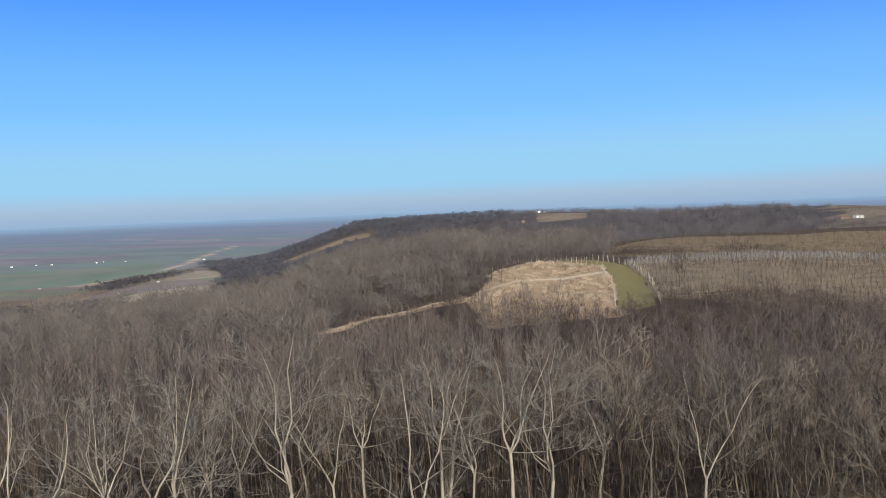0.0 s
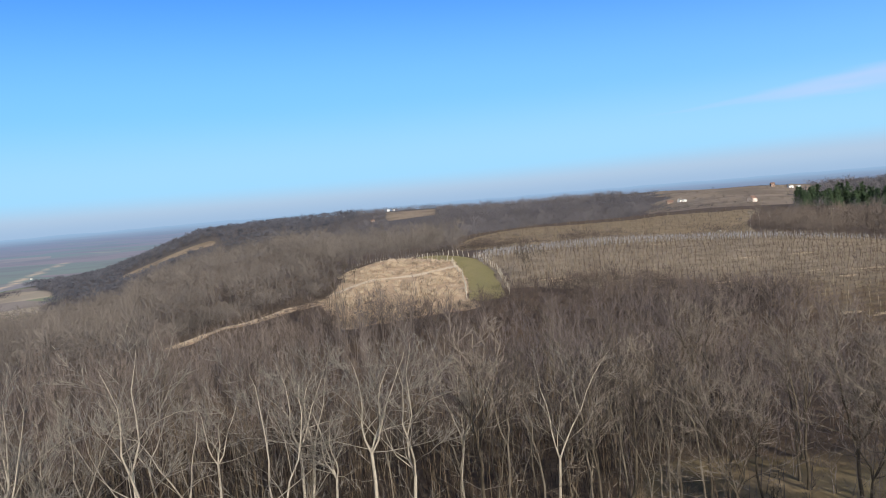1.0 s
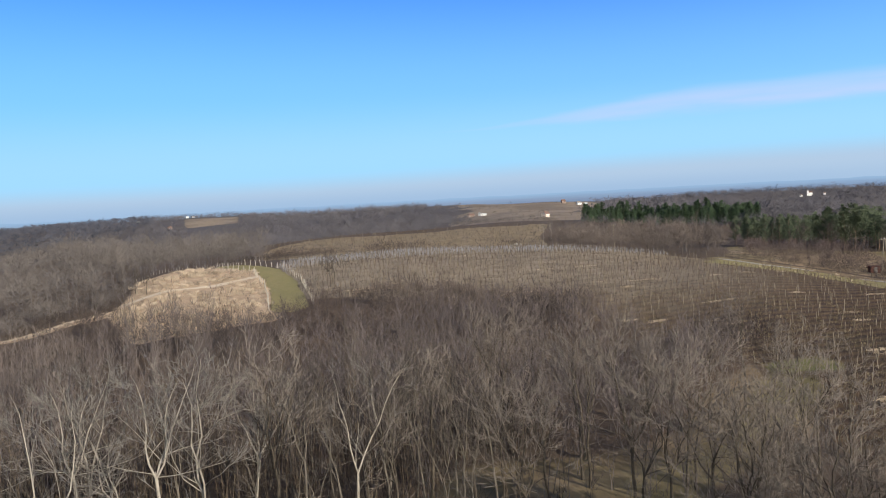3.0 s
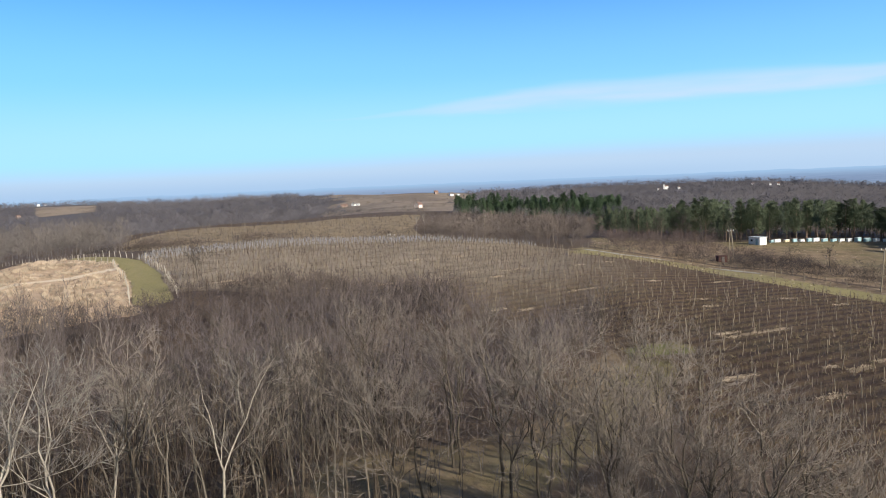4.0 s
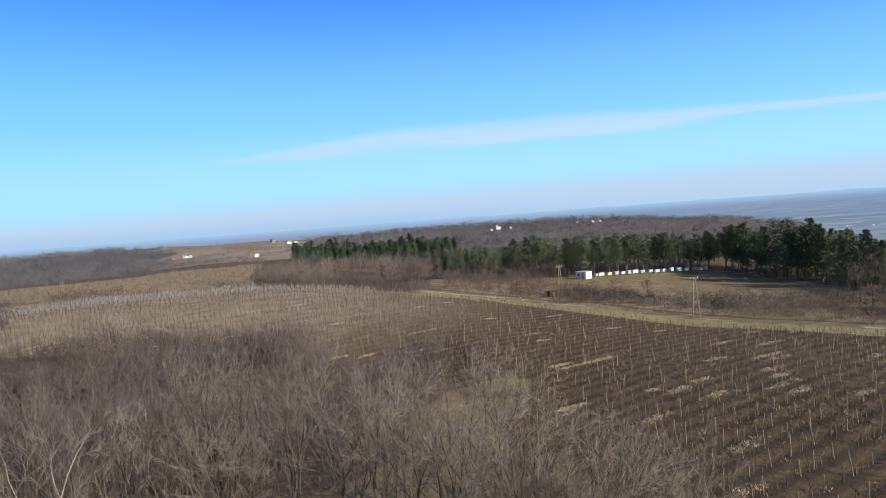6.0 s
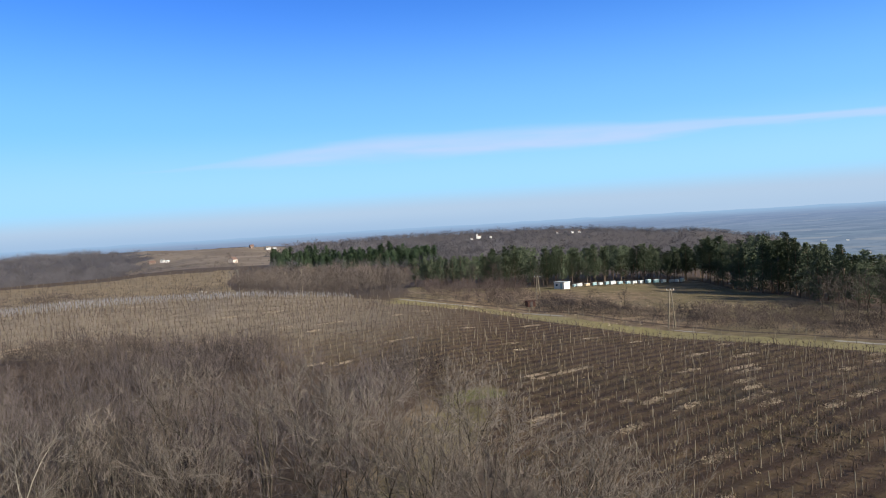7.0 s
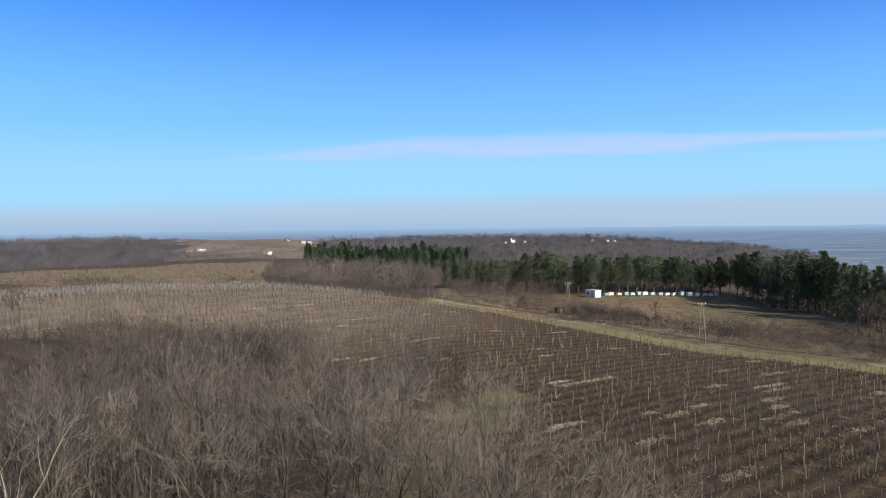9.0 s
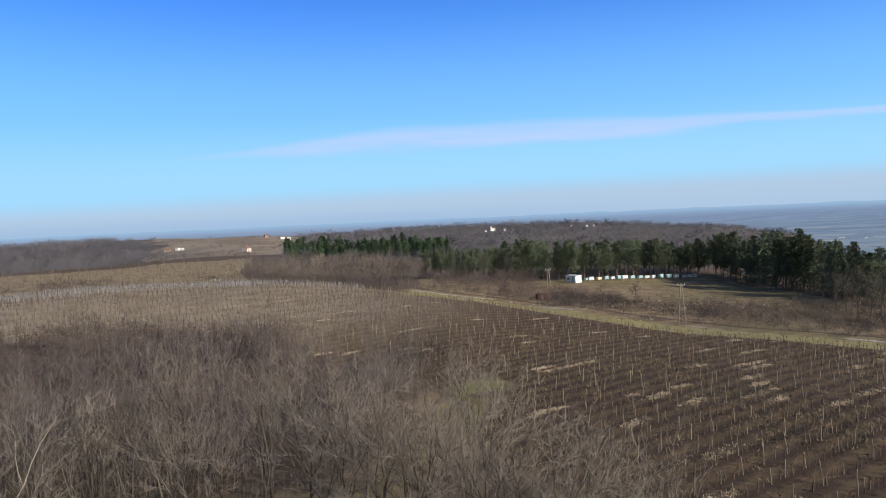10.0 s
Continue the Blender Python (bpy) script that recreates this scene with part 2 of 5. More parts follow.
LANE = np.array([at(az, r) for az, r in ((22, 213), (26, 204), (28, 200.5), (32, 199), (35.6, 188.5), (39.3, 173.5), (43.2, 166), (47.8, 155.5), (53.6, 149), (60.3, 144.5), (72, 142))])
LANE_STEP = np.diff(LANE, axis=0)
LANE_LONG = np.hypot(LANE_STEP[:, 0], LANE_STEP[:, 1])
LANE_FROM = np.concatenate([[0], np.cumsum(LANE_LONG)])


def road_place(x, y):
    """Metres along the lane, and off it away from the vineyard."""
    x, y = np.asarray(x, float), np.asarray(y, float)
    best, along, off = np.full(x.shape, 1e9), np.zeros(x.shape), np.zeros(x.shape)
    for i, ((ax, ay), (dx, dy), long) in enumerate(zip(LANE, LANE_STEP / LANE_LONG[:, None], LANE_LONG)):
        t = np.clip((x - ax) * dx + (y - ay) * dy, -400 if i == 0 else 0, 400 if i == len(LANE_LONG) - 1 else long)
        px, py = x - ax - t * dx, y - ay - t * dy
        d = np.hypot(px, py)
        near = d < best
        best = np.where(near, d, best)
        along = np.where(near, LANE_FROM[i] + t, along)
        off = np.where(near, d * np.where(py * dx - px * dy >= 0, 1, -1), off)
    return along, off


def lane_at(s, off):
    """The place s metres along the lane and off it."""
    i = int(np.clip(np.searchsorted(LANE_FROM, s, side="right") - 1, 0, len(LANE_LONG) - 1))
    d = LANE_STEP[i] / LANE_LONG[i]
    return LANE[i] + d * (s - LANE_FROM[i]) + np.array((-d[1], d[0])) * off


ROW_U, ROW_GAP = (math.sin(radians(79)), math.cos(radians(79))), 2.8  # the vine rows' direction and distance
VINE_NEAR = ([-6, 3, 10, 20, 26, 29, 33, 40, 50, 60, 80], [158, 146, 138, 122, 108, 92, 66, 57, 48, 44, 40])
VINE_FAR = ([-7, -6, -4.5, 0, 10, 20, 27, 80], [175, 212, 230, 238, 240, 222, 198, 198])
CLEARING = [(-12.0, 50.0), (17.6, 54.0), (29.0, 60.0), (37.0, 68.0), (48.0, 84.0)]


def off_line(x, y, line):
    best = np.full(np.shape(x), 1e9)
    for (ax, ay), (bx, by) in zip(line, line[1:]):
        t = np.clip(((x - ax) * (bx - ax) + (y - ay) * (by - ay)) / ((bx - ax) ** 2 + (by - ay) ** 2), 0, 1)
        best = np.minimum(best, np.hypot(x - ax - t * (bx - ax), y - ay - t * (by - ay)))
    return best


TRACK = [at(-5.2, 150), at(-5.3, 160), at(-5.7, 180), at(-6.6, 203), at(-9.5, 222)]
KNOLL_PATH = [at(-27.5, 172), at(-24, 187), at(-20.7, 182), at(-17.7, 187), at(-14.4, 186), at(-10.3, 188), at(-7.2, 196)]
DRY_TAIL = [at(-27.5, 170), at(-24, 185), at(-20.7, 180), at(-17, 182), at(-11, 180)]


def covers(x, y):
    """How much each kind of ground covers a place: vineyard, dry grass, green grass, meadow, ploughland, plain, lane."""
    x, y = np.asarray(x, float), np.asarray(y, float)
    az, r = polar(x, y)
    along, off = road_place(x, y)
    wob = 2.5 * rolls(x, y, 6.5)
    vine = clamp01((r - np.interp(az, *VINE_NEAR) + wob) / 5 + 0.5) * clamp01((np.interp(az, *VINE_FAR) - r) / 4 + 0.5) * np.where(along < 0, 1, clamp01((np.interp(along, [0, 20, 60, 120], [-0.5, -3.5, -7, -9]) - off) / 2.0 + 0.5)) * band(az, -6.3, 82, 0.6)
    vine2 = band(az + 0.5 * rolls(x, y, 16), -7.5, 13.2, 0.8) * band(r + 2 * wob, 300, np.interp(az, [-7.6, -6.6, -4, 0, 4.4, 7.7, 12.6], [345, 385, 420, 410, 410, 426, 434]), 6)
    dry = band(az + wob * 0.35, np.interp(r, [135, 160, 185, 205, 222], [-14.5, -17.8, -17.0, -16.4, -15.4]), np.interp(r, [140, 175, 205, 222], [-6.0, -6.2, -7.1, -8.7]), 1.0) * band(r + wob * 1.5, 140, 219, 5)
    knoll = 1.15 - (np.abs((x - at(-11.6, 180)[0]) / 23.5) ** 3 + np.abs((y - at(-11.6, 180)[1]) / 41) ** 3) ** (1 / 3) + 0.17 * rolls(x, y, 9) + 0.13 * rolls(x, y, 3.7)
    dry = dry * clamp01(knoll / 0.3 + 0.5)
    dry = np.maximum(dry, clamp01((4.5 - off_line(x, y, DRY_TAIL) + wob) / 4))
    track = clamp01((3.3 + 0.25 * wob - off_line(x, y, TRACK)) / 1.8 + 0.5)
    clear = clamp01((3.4 - off_line(x, y, CLEARING) + wob * 0.9) / 4 + 0.3)
    clear = np.maximum(clear * np.interp(az, [14, 26], [0.3, 0.5]), 0.95 * clamp01((5.6 - np.hypot((x - 52.2) * 0.75, (y - 87.5) * 0.95) + wob * 1.1 + 1.3 * rolls(x, y, 1.7)) / 6))
    verge = band(off, -9.5, 4.5, 1.5) * band(along, 12, 220, 10)
    green = np.maximum.reduce([track, clear, band(off, -10.5, -1.2, 1.5) * band(along, 14, 220, 10) * (0.66 + 0.14 * rolls(x, y, 11))])
    meadow = clamp01((off - 5) / 3) * band(az, 26, 75, 3) * clamp01((np.interp(az, *PINE_EDGE) + 4 - r) / 4)
    glade = 0.75 * clamp01((9 - off_line(x, y, CLEARING) + 1.5 * wob) / 6) * band(az, 4, 34, 4)
    meadow = np.maximum.reduce([meadow, verge, glade * (1 - vine)])
    fields = band(az + 1.6 * rolls(x, y, 41) + 0.7 * rolls(x, y, 13), 7.5, 17, 1.5) * band(r, 470, 980, 20)
    fields = np.maximum(fields, band(az, -12.2, -8.6, 0.8) * band(r, 940, 1120, 20))
    fields = np.maximum(fields, band(az, -30.8, -24.4, 0.8) * band(r + 9 * rolls(x, y, 30), 1052, 1092, 8))
    tan = band(az + 1.5 * rolls(x, y, 33), -58, -42.3, 1.2) * band(r + 25 * rolls(x, y, 27), 985, 1165, 14) * clamp01(2.5 * rolls(x, y, 48) + 1.1)
    fields = np.maximum(fields, tan)
    z = land(x, y)
    flat = clamp01((-46 - z) / 14) * clamp01((r - 700) / 200) * (1 - band(az + 1.2 * rolls(x, y, 70) + 0.5 * rolls(x, y, 21), -36, 48, 4)) * (1 - tan)
    lane = band(off + 0.3 * wob, -0.9, 0.9, 0.7) * band(along, 14, 220, 8) * (0.25 + 0.75 * clamp01(1.6 * rolls(x, y, 6.5) + 0.5))
    upper = vine * clamp01((r - 105) / 70) * clamp01((34 - az) / 16)
    # ridge grows with distance: the share of haze in the litter colour
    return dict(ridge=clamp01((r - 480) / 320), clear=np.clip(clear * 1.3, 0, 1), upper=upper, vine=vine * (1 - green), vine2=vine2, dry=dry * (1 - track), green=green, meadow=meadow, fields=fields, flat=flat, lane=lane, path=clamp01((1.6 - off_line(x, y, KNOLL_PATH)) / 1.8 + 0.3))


PINE_EDGE = ([26, 30, 34, 38, 42, 46, 48, 50, 54, 57, 60, 75], [280, 266, 262, 264, 278, 288, 266, 248, 224, 207, 196, 180])


def flat_mesh(name, verts, faces):
    """A mesh from arrays of places and of equal-sided faces."""
    me = bpy.data.meshes.new(name)
    verts, faces = np.ascontiguousarray(verts, np.float32), np.ascontiguousarray(faces, np.int32)
    n, sides = faces.shape
    me.vertices.add(len(verts))
    me.vertices.foreach_set("co", verts.ravel())
    me.loops.add(n * sides)
    me.loops.foreach_set("vertex_index", faces.ravel())
    me.polygons.add(n)
    me.polygons.foreach_set("loop_start", np.arange(0, n * sides, sides, dtype=np.int32))
    me.update(calc_edges=True)
    me.validate()
    return me


def make_ground():
    rings = np.r_[np.linspace(0.01, 40, 15), np.arange(43, 250, 1.6), np.geomspace(252, 1300, 108)]
    angles = np.r_[np.arange(-62, 76, 0.4), np.arange(76, 298, 4.0)]
    a, r = np.meshgrid(angles, rings)
    x, y = at(a, r)
    x[0], y[0] = -1.5, -1.0
    z = land(x, y)
    c = covers(x, y)
    nr, na = a.shape
    i, j = np.meshgrid(np.arange(nr - 1), np.arange(na), indexing="ij")
    k = (j + 1) % na
    faces = np.stack([i * na + j, (i + 1) * na + j, (i + 1) * na + k, i * na + k], -1).reshape(-1, 4)[:, ::-1]
    me = flat_mesh("ground", np.stack([x, y, z], -1).reshape(-1, 3), faces)
    me.polygons.foreach_set("use_smooth", np.ones(len(faces), bool))
    for name, keys in (("cover_a", ("vine", "dry", "green")), ("cover_b", ("meadow", "fields", "flat")), ("cover_c", ("vine2", "lane", "upper")), ("cover_d", ("path", "clear", "ridge"))):
        col = np.stack([c[q] for q in keys] + [np.ones_like(x)], -1).reshape(-1, 4).astype(np.float32)
        me.attributes.new(name, "FLOAT_COLOR", "POINT").data.foreach_set("color", col.ravel())
    me.materials.append(ground_material())
    return tagged(new("ground", me), "hilly winter ground of leaf litter, vineyard soil, dry grass and fields", kind="structure")


def ground_material():
    m = Nodes("land", 0.95)
    fine, mid, wide = m.noise(2.2, 6, 0.7), m.noise(0.22, 5, 0.65), m.noise(0.02, 4, 0.6)

    def split(name):
        n = m.nt.nodes.new("ShaderNodeSeparateColor")
        m.nt.links.new(m.attribute(name).outputs["Color"], n.inputs[0])
        return n.outputs

    vine, dry, green = split("cover_a")
    meadow, fields, flat = split("cover_b")
    vine2, lane, upper = split("cover_c")
    path, clear, ridge = split("cover_d")[:3]

    def edge(mask):
        return m.span(m.calc("ADD", mask, m.calc("MULTIPLY", m.calc("SUBTRACT", mid, 0.5), 0.7)), 0.35, 0.65)

    litter = m.mix(m.span(fine, 0.3, 0.7), (0.0555, 0.0353, 0.0229), (0.111, 0.0756, 0.0499))
    litter = m.mix(m.span(wide, 0.35, 0.65, 0, 0.5), litter, (0.0722, 0.0546, 0.0356))
    # far litter is greyed: haze painted into its colour by distance
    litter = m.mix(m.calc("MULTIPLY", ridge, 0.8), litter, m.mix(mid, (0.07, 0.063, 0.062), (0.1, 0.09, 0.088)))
    soil = m.mix(m.span(mid, 0.35, 0.65), (0.04698, 0.0274, 0.01523), (0.08004, 0.04785, 0.02697))
    soil = m.mix(m.span(fine, 0.52, 0.72, 0, 0.7), soil, (0.05394, 0.04698, 0.01914))
    soil = m.mix(m.span(m.noise(0.6, 4, 0.7), 0.5, 0.68, 0, 0.55), soil, (0.119, 0.0833, 0.0496))
    soil = m.mix(m.span(m.noise(0.05, 4, 0.7), 0.5, 0.65, 0, 0.5), soil, (0.05916, 0.04872, 0.02349))
    # bare strips under the vines, grass and prunings in the alleys
    lie = m.nt.nodes.new("ShaderNodeSeparateXYZ")
    m.nt.links.new(m.place, lie.inputs[0])
    across = m.calc("SUBTRACT", m.calc("MULTIPLY", lie.outputs[1], ROW_U[0]), m.calc("MULTIPLY", lie.outputs[0], ROW_U[1]))
    wave = m.calc("COSINE", m.calc("MULTIPLY", across, 2 * math.pi / ROW_GAP))
    strip = m.calc("ADD", wave, m.calc("MULTIPLY", m.calc("SUBTRACT", mid, 0.5), 1.6))
    soil = m.mix(m.span(strip, -0.9, -0.1, 0.55, 0.0), soil, (0.107, 0.0717, 0.0341))
    soil = m.mix(m.span(strip, 0.2, 1.0, 0.0, 0.6), soil, (0.02828, 0.01557, 0.008961))
    straw_rows = m.noise(0.11, 3, 0.6, stretch=(1.0, 3.6, 1))
    soil = m.mix(m.span(straw_rows, 0.58, 0.70, 0, 0.75), soil, (0.156, 0.101, 0.0519))
    soil = m.mix(m.calc("MULTIPLY", upper, m.span(m.calc("ADD", mid, m.calc("MULTIPLY", fine, 0.3)), 0.45, 0.8, 0.45, 0.95)), soil, (0.275, 0.222, 0.158))
    hay = m.mix(m.span(fine, 0.3, 0.7), (0.289, 0.196, 0.118), (0.542, 0.4, 0.266))
    hay = m.mix(m.span(mid, 0.55, 0.75, 0, 0.7), hay, (0.18, 0.123, 0.0706))
    clump = m.noise(0.55, 5, 0.75)
    hay = m.mix(m.span(clump, 0.5, 0.66, 0, 0.6), hay, (0.21, 0.155, 0.1))
    hay = m.mix(m.span(clump, 0.46, 0.34, 0, 0.6), hay, (0.52, 0.43, 0.31))
    grass = m.mix(m.span(fine, 0.3, 0.7), (0.145, 0.13, 0.046), (0.235, 0.205, 0.083))
    grass = m.mix(m.span(mid, 0.42, 0.68, 0, 0.6), grass, (0.26, 0.205, 0.1))
    grass = m.mix(clear, m.mix(0.4, grass, m.mix(fine, (0.19, 0.162, 0.064), (0.28, 0.228, 0.105))), m.mix(m.span(mid, 0.4, 0.65), m.mix(fine, (0.075, 0.088, 0.024), (0.13, 0.135, 0.042)), (0.16, 0.13, 0.06)))
    lea = m.mix(m.span(mid, 0.38, 0.66), (0.135, 0.095, 0.055), (0.245, 0.175, 0.107))
    lea = m.mix(m.span(wide, 0.42, 0.6, 0, 0.55), lea, (0.127, 0.11, 0.0446))
    till = m.mix(m.span(wide, 0.4, 0.6), (0.165, 0.125, 0.09), (0.24, 0.185, 0.13))
    till = m.mix(m.span(mid, 0.5, 0.7, 0, 0.5), till, (0.0884, 0.0842, 0.0475))
    # the plain: a patchwork of long fields
    turn = m.nt.nodes.new("ShaderNodeMapping")
    m.nt.links.new(m.place, turn.inputs[0])
    turn.inputs["Rotation"].default_value, turn.inputs["Scale"].default_value = (0, 0, 0.5), (1.0, 2.1, 1)
    cell = m.nt.nodes.new("ShaderNodeTexVoronoi")
    cell.inputs["Scale"].default_value = 0.0065
    m.nt.links.new(turn.outputs[0], cell.inputs["Vector"])
    pick = m.nt.nodes.new("ShaderNodeValToRGB")
    pick.color_ramp.interpolation = "CONSTANT"
    tone = m.nt.nodes.new("ShaderNodeSeparateColor")
    m.nt.links.new(cell.outputs["Color"], tone.inputs[0])
    m.nt.links.new(tone.outputs[0], pick.inputs[0])
    bands = [(0.0, (0.19, 0.209, 0.137)), (0.2, (0.256, 0.205, 0.168)), (0.4, (0.296, 0.252, 0.195)), (0.52, (0.203, 0.217, 0.152)), (0.62, (0.345, 0.293, 0.223)), (0.78, (0.226, 0.194, 0.174)), (0.9, (0.405, 0.335, 0.245))]
    while len(pick.color_ramp.elements) < len(bands):
        pick.color_ramp.elements.new(0.5)
    for e, (p, c) in zip(pick.color_ramp.elements, bands):
        e.position, e.color = p, (*c, 1)
    patch = m.mix(m.span(m.noise(0.006, 5, 0.6), 0.4, 0.6, 0.05, 0.4), pick.outputs[0], (0.105, 0.0884, 0.0759))
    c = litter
    c = m.mix(edge(fields), c, till)
    c = m.mix(edge(flat), c, patch)
    c = m.mix(edge(meadow), c, lea)
    c = m.mix(edge(vine), c, soil)
    c = m.mix(edge(vine2), c, m.mix(m.span(mid, 0.4, 0.6), (0.17, 0.127, 0.074), (0.24, 0.18, 0.107)))
    c = m.mix(m.span(m.calc("ADD", dry, m.calc("MULTIPLY", m.calc("SUBTRACT", mid, 0.5), 1.1)), 0.3, 0.7), c, hay)
    c = m.mix(m.calc("MULTIPLY", dry, edge(path)), c, m.mix(fine, (0.5, 0.4, 0.285), (0.6, 0.49, 0.36)))
    c = m.mix(edge(green), c, grass)
    c = m.mix(edge(lane), c, m.mix(fine, (0.22, 0.2, 0.17), (0.34, 0.31, 0.265)))
    m.bump(m.calc("ADD", m.calc("MULTIPLY", fine, 0.5), mid), 0.7, 0.5)
    return m.done(c)


make_ground()


def make_backdrop():
    """The plain from far off to the horizon, self-lit, with haze painted in."""
    rings, angles = np.geomspace(1296, 4970, 76), np.arange(-75, 91, 0.5)
    a, r = np.meshgrid(angles, rings)
    x, y = at(a, r)
    nr, na = a.shape
    i, j = np.meshgrid(np.arange(nr - 1), np.arange(na - 1), indexing="ij")
    faces = np.stack([i * na + j, i * na + j + 1, (i + 1) * na + j + 1, (i + 1) * na + j], -1).reshape(-1, 4)
    me = flat_mesh("backdrop", np.stack([x, y, land(x, y) - 0.3], -1).reshape(-1, 3), faces)
    pale = clamp01((14 - off_line(x, y, [at(-39, 1330), at(-37.4, 1480), at(-36.6, 1700), at(-34.0, 2150)])) / 10)
    col = np.repeat(pale.reshape(-1, 1), 4, 1).astype(np.float32)
    # how far the eastern plots take the hazed colours
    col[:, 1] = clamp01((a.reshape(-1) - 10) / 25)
    col[:, 2] = (band(a, -62, -38.8, 0.8) * band(r + 30 * rolls(x, y, 210), 1225, 1640, 30)).reshape(-1)
    me.attributes.new("pale", "FLOAT_COLOR", "POINT").data.foreach_set("color", col.ravel())
    m = Nodes("hazy_plain_glow", 1.0)
    kinds = m.nt.nodes.new("ShaderNodeSeparateColor")
    m.nt.links.new(m.attribute("pale").outputs["Color"], kinds.inputs[0])
    turn = m.nt.nodes.new("ShaderNodeMapping")
    m.nt.links.new(m.place, turn.inputs[0])
    turn.inputs["Rotation"].default_value, turn.inputs["Scale"].default_value = (0, 0, 0.5), (1.0, 1.6, 1)
    cell = m.nt.nodes.new("ShaderNodeTexVoronoi")
    cell.inputs["Scale"].default_value = 0.0048
    m.nt.links.new(turn.outputs[0], cell.inputs["Vector"])
    tone = m.nt.nodes.new("ShaderNodeSeparateColor")
    m.nt.links.new(cell.outputs["Color"], tone.inputs[0])
    fields = m.mix(m.span(tone.outputs[0], 0.35, 0.65), (0.24, 0.222, 0.265), (0.188, 0.235, 0.245))
    fields = m.mix(m.span(tone.outputs[1], 0.82, 0.9, 0, 0.5), fields, (0.34, 0.30, 0.28))
    fields = m.mix(m.span(m.noise(0.004, 6, 0.65, stretch=(1, 2, 1)), 0.45, 0.62, 0, 0.5), fields, (0.165, 0.165, 0.20))
    fields = m.mix(m.calc("MULTIPLY", kinds.outputs[0], m.span(m.noise(0.02, 4), 0.35, 0.6)), fields, (0.46, 0.38, 0.32))
    fields = m.mix(m.calc("MULTIPLY", kinds.outputs[2], 0.6), fields, m.mix(m.span(m.noise(0.008, 3), 0.4, 0.6), (0.15, 0.21, 0.165), (0.2, 0.25, 0.19)))
    strips = m.nt.nodes.new("ShaderNodeTexVoronoi")
    strips.inputs["Scale"].default_value = 0.009
    m.nt.links.new(turn.outputs[0], strips.inputs["Vector"])
    plot = m.nt.nodes.new("ShaderNodeSeparateColor")
    m.nt.links.new(strips.outputs["Color"], plot.inputs[0])
    # plot colours already blued by haze, for the east
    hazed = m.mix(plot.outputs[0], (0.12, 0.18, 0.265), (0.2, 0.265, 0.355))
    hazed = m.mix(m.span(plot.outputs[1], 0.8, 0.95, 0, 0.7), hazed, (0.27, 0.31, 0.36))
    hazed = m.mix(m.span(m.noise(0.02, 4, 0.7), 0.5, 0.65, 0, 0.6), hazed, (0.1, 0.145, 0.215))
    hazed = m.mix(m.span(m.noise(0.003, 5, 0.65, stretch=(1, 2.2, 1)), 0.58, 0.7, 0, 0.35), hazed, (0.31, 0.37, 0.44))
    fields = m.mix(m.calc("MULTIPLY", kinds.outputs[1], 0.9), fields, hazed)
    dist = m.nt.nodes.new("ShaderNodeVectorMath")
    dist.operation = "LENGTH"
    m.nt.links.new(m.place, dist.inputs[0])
    # haze mixed into the colour, bluer and then paler with distance
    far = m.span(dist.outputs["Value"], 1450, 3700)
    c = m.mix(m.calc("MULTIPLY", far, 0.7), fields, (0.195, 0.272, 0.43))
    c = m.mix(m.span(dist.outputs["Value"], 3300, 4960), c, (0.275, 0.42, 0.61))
    # takes no light from the sun: the plain glows in its mixed colour
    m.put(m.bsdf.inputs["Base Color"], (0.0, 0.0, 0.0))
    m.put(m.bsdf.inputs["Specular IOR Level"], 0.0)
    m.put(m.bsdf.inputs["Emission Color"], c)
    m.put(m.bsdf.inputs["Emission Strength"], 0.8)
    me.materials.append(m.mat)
    return tagged(new("backdrop", me), "self-lit plain of fields reaching the horizon, blue haze painted in", kind="structure")


make_backdrop()


# ---- helpers for things ----
def thing(name, place, label, category, group="", turn=0.0, scale=1.0):
    ob = new(name)
    ob.empty_display_size = 0.2
    ob.matrix_basis = Matrix.Translation(place) @ Matrix.Rotation(turn, 4, "Z") @ Matrix.Scale(scale, 4)
    return tagged(ob, label, category, group)


def part(name, me, material, parent, label=""):
    """Links a mesh or a bmesh as one part under a thing or part."""
    if isinstance(me, bmesh.types.BMesh):
        bm, me = me, bpy.data.meshes.new(name)
        bm.to_mesh(me)
        bm.free()
    if material and not me.materials:
        me.materials.append(material)
    ob = new(name, me)
    ob.parent = parent
    return tagged(ob, label)


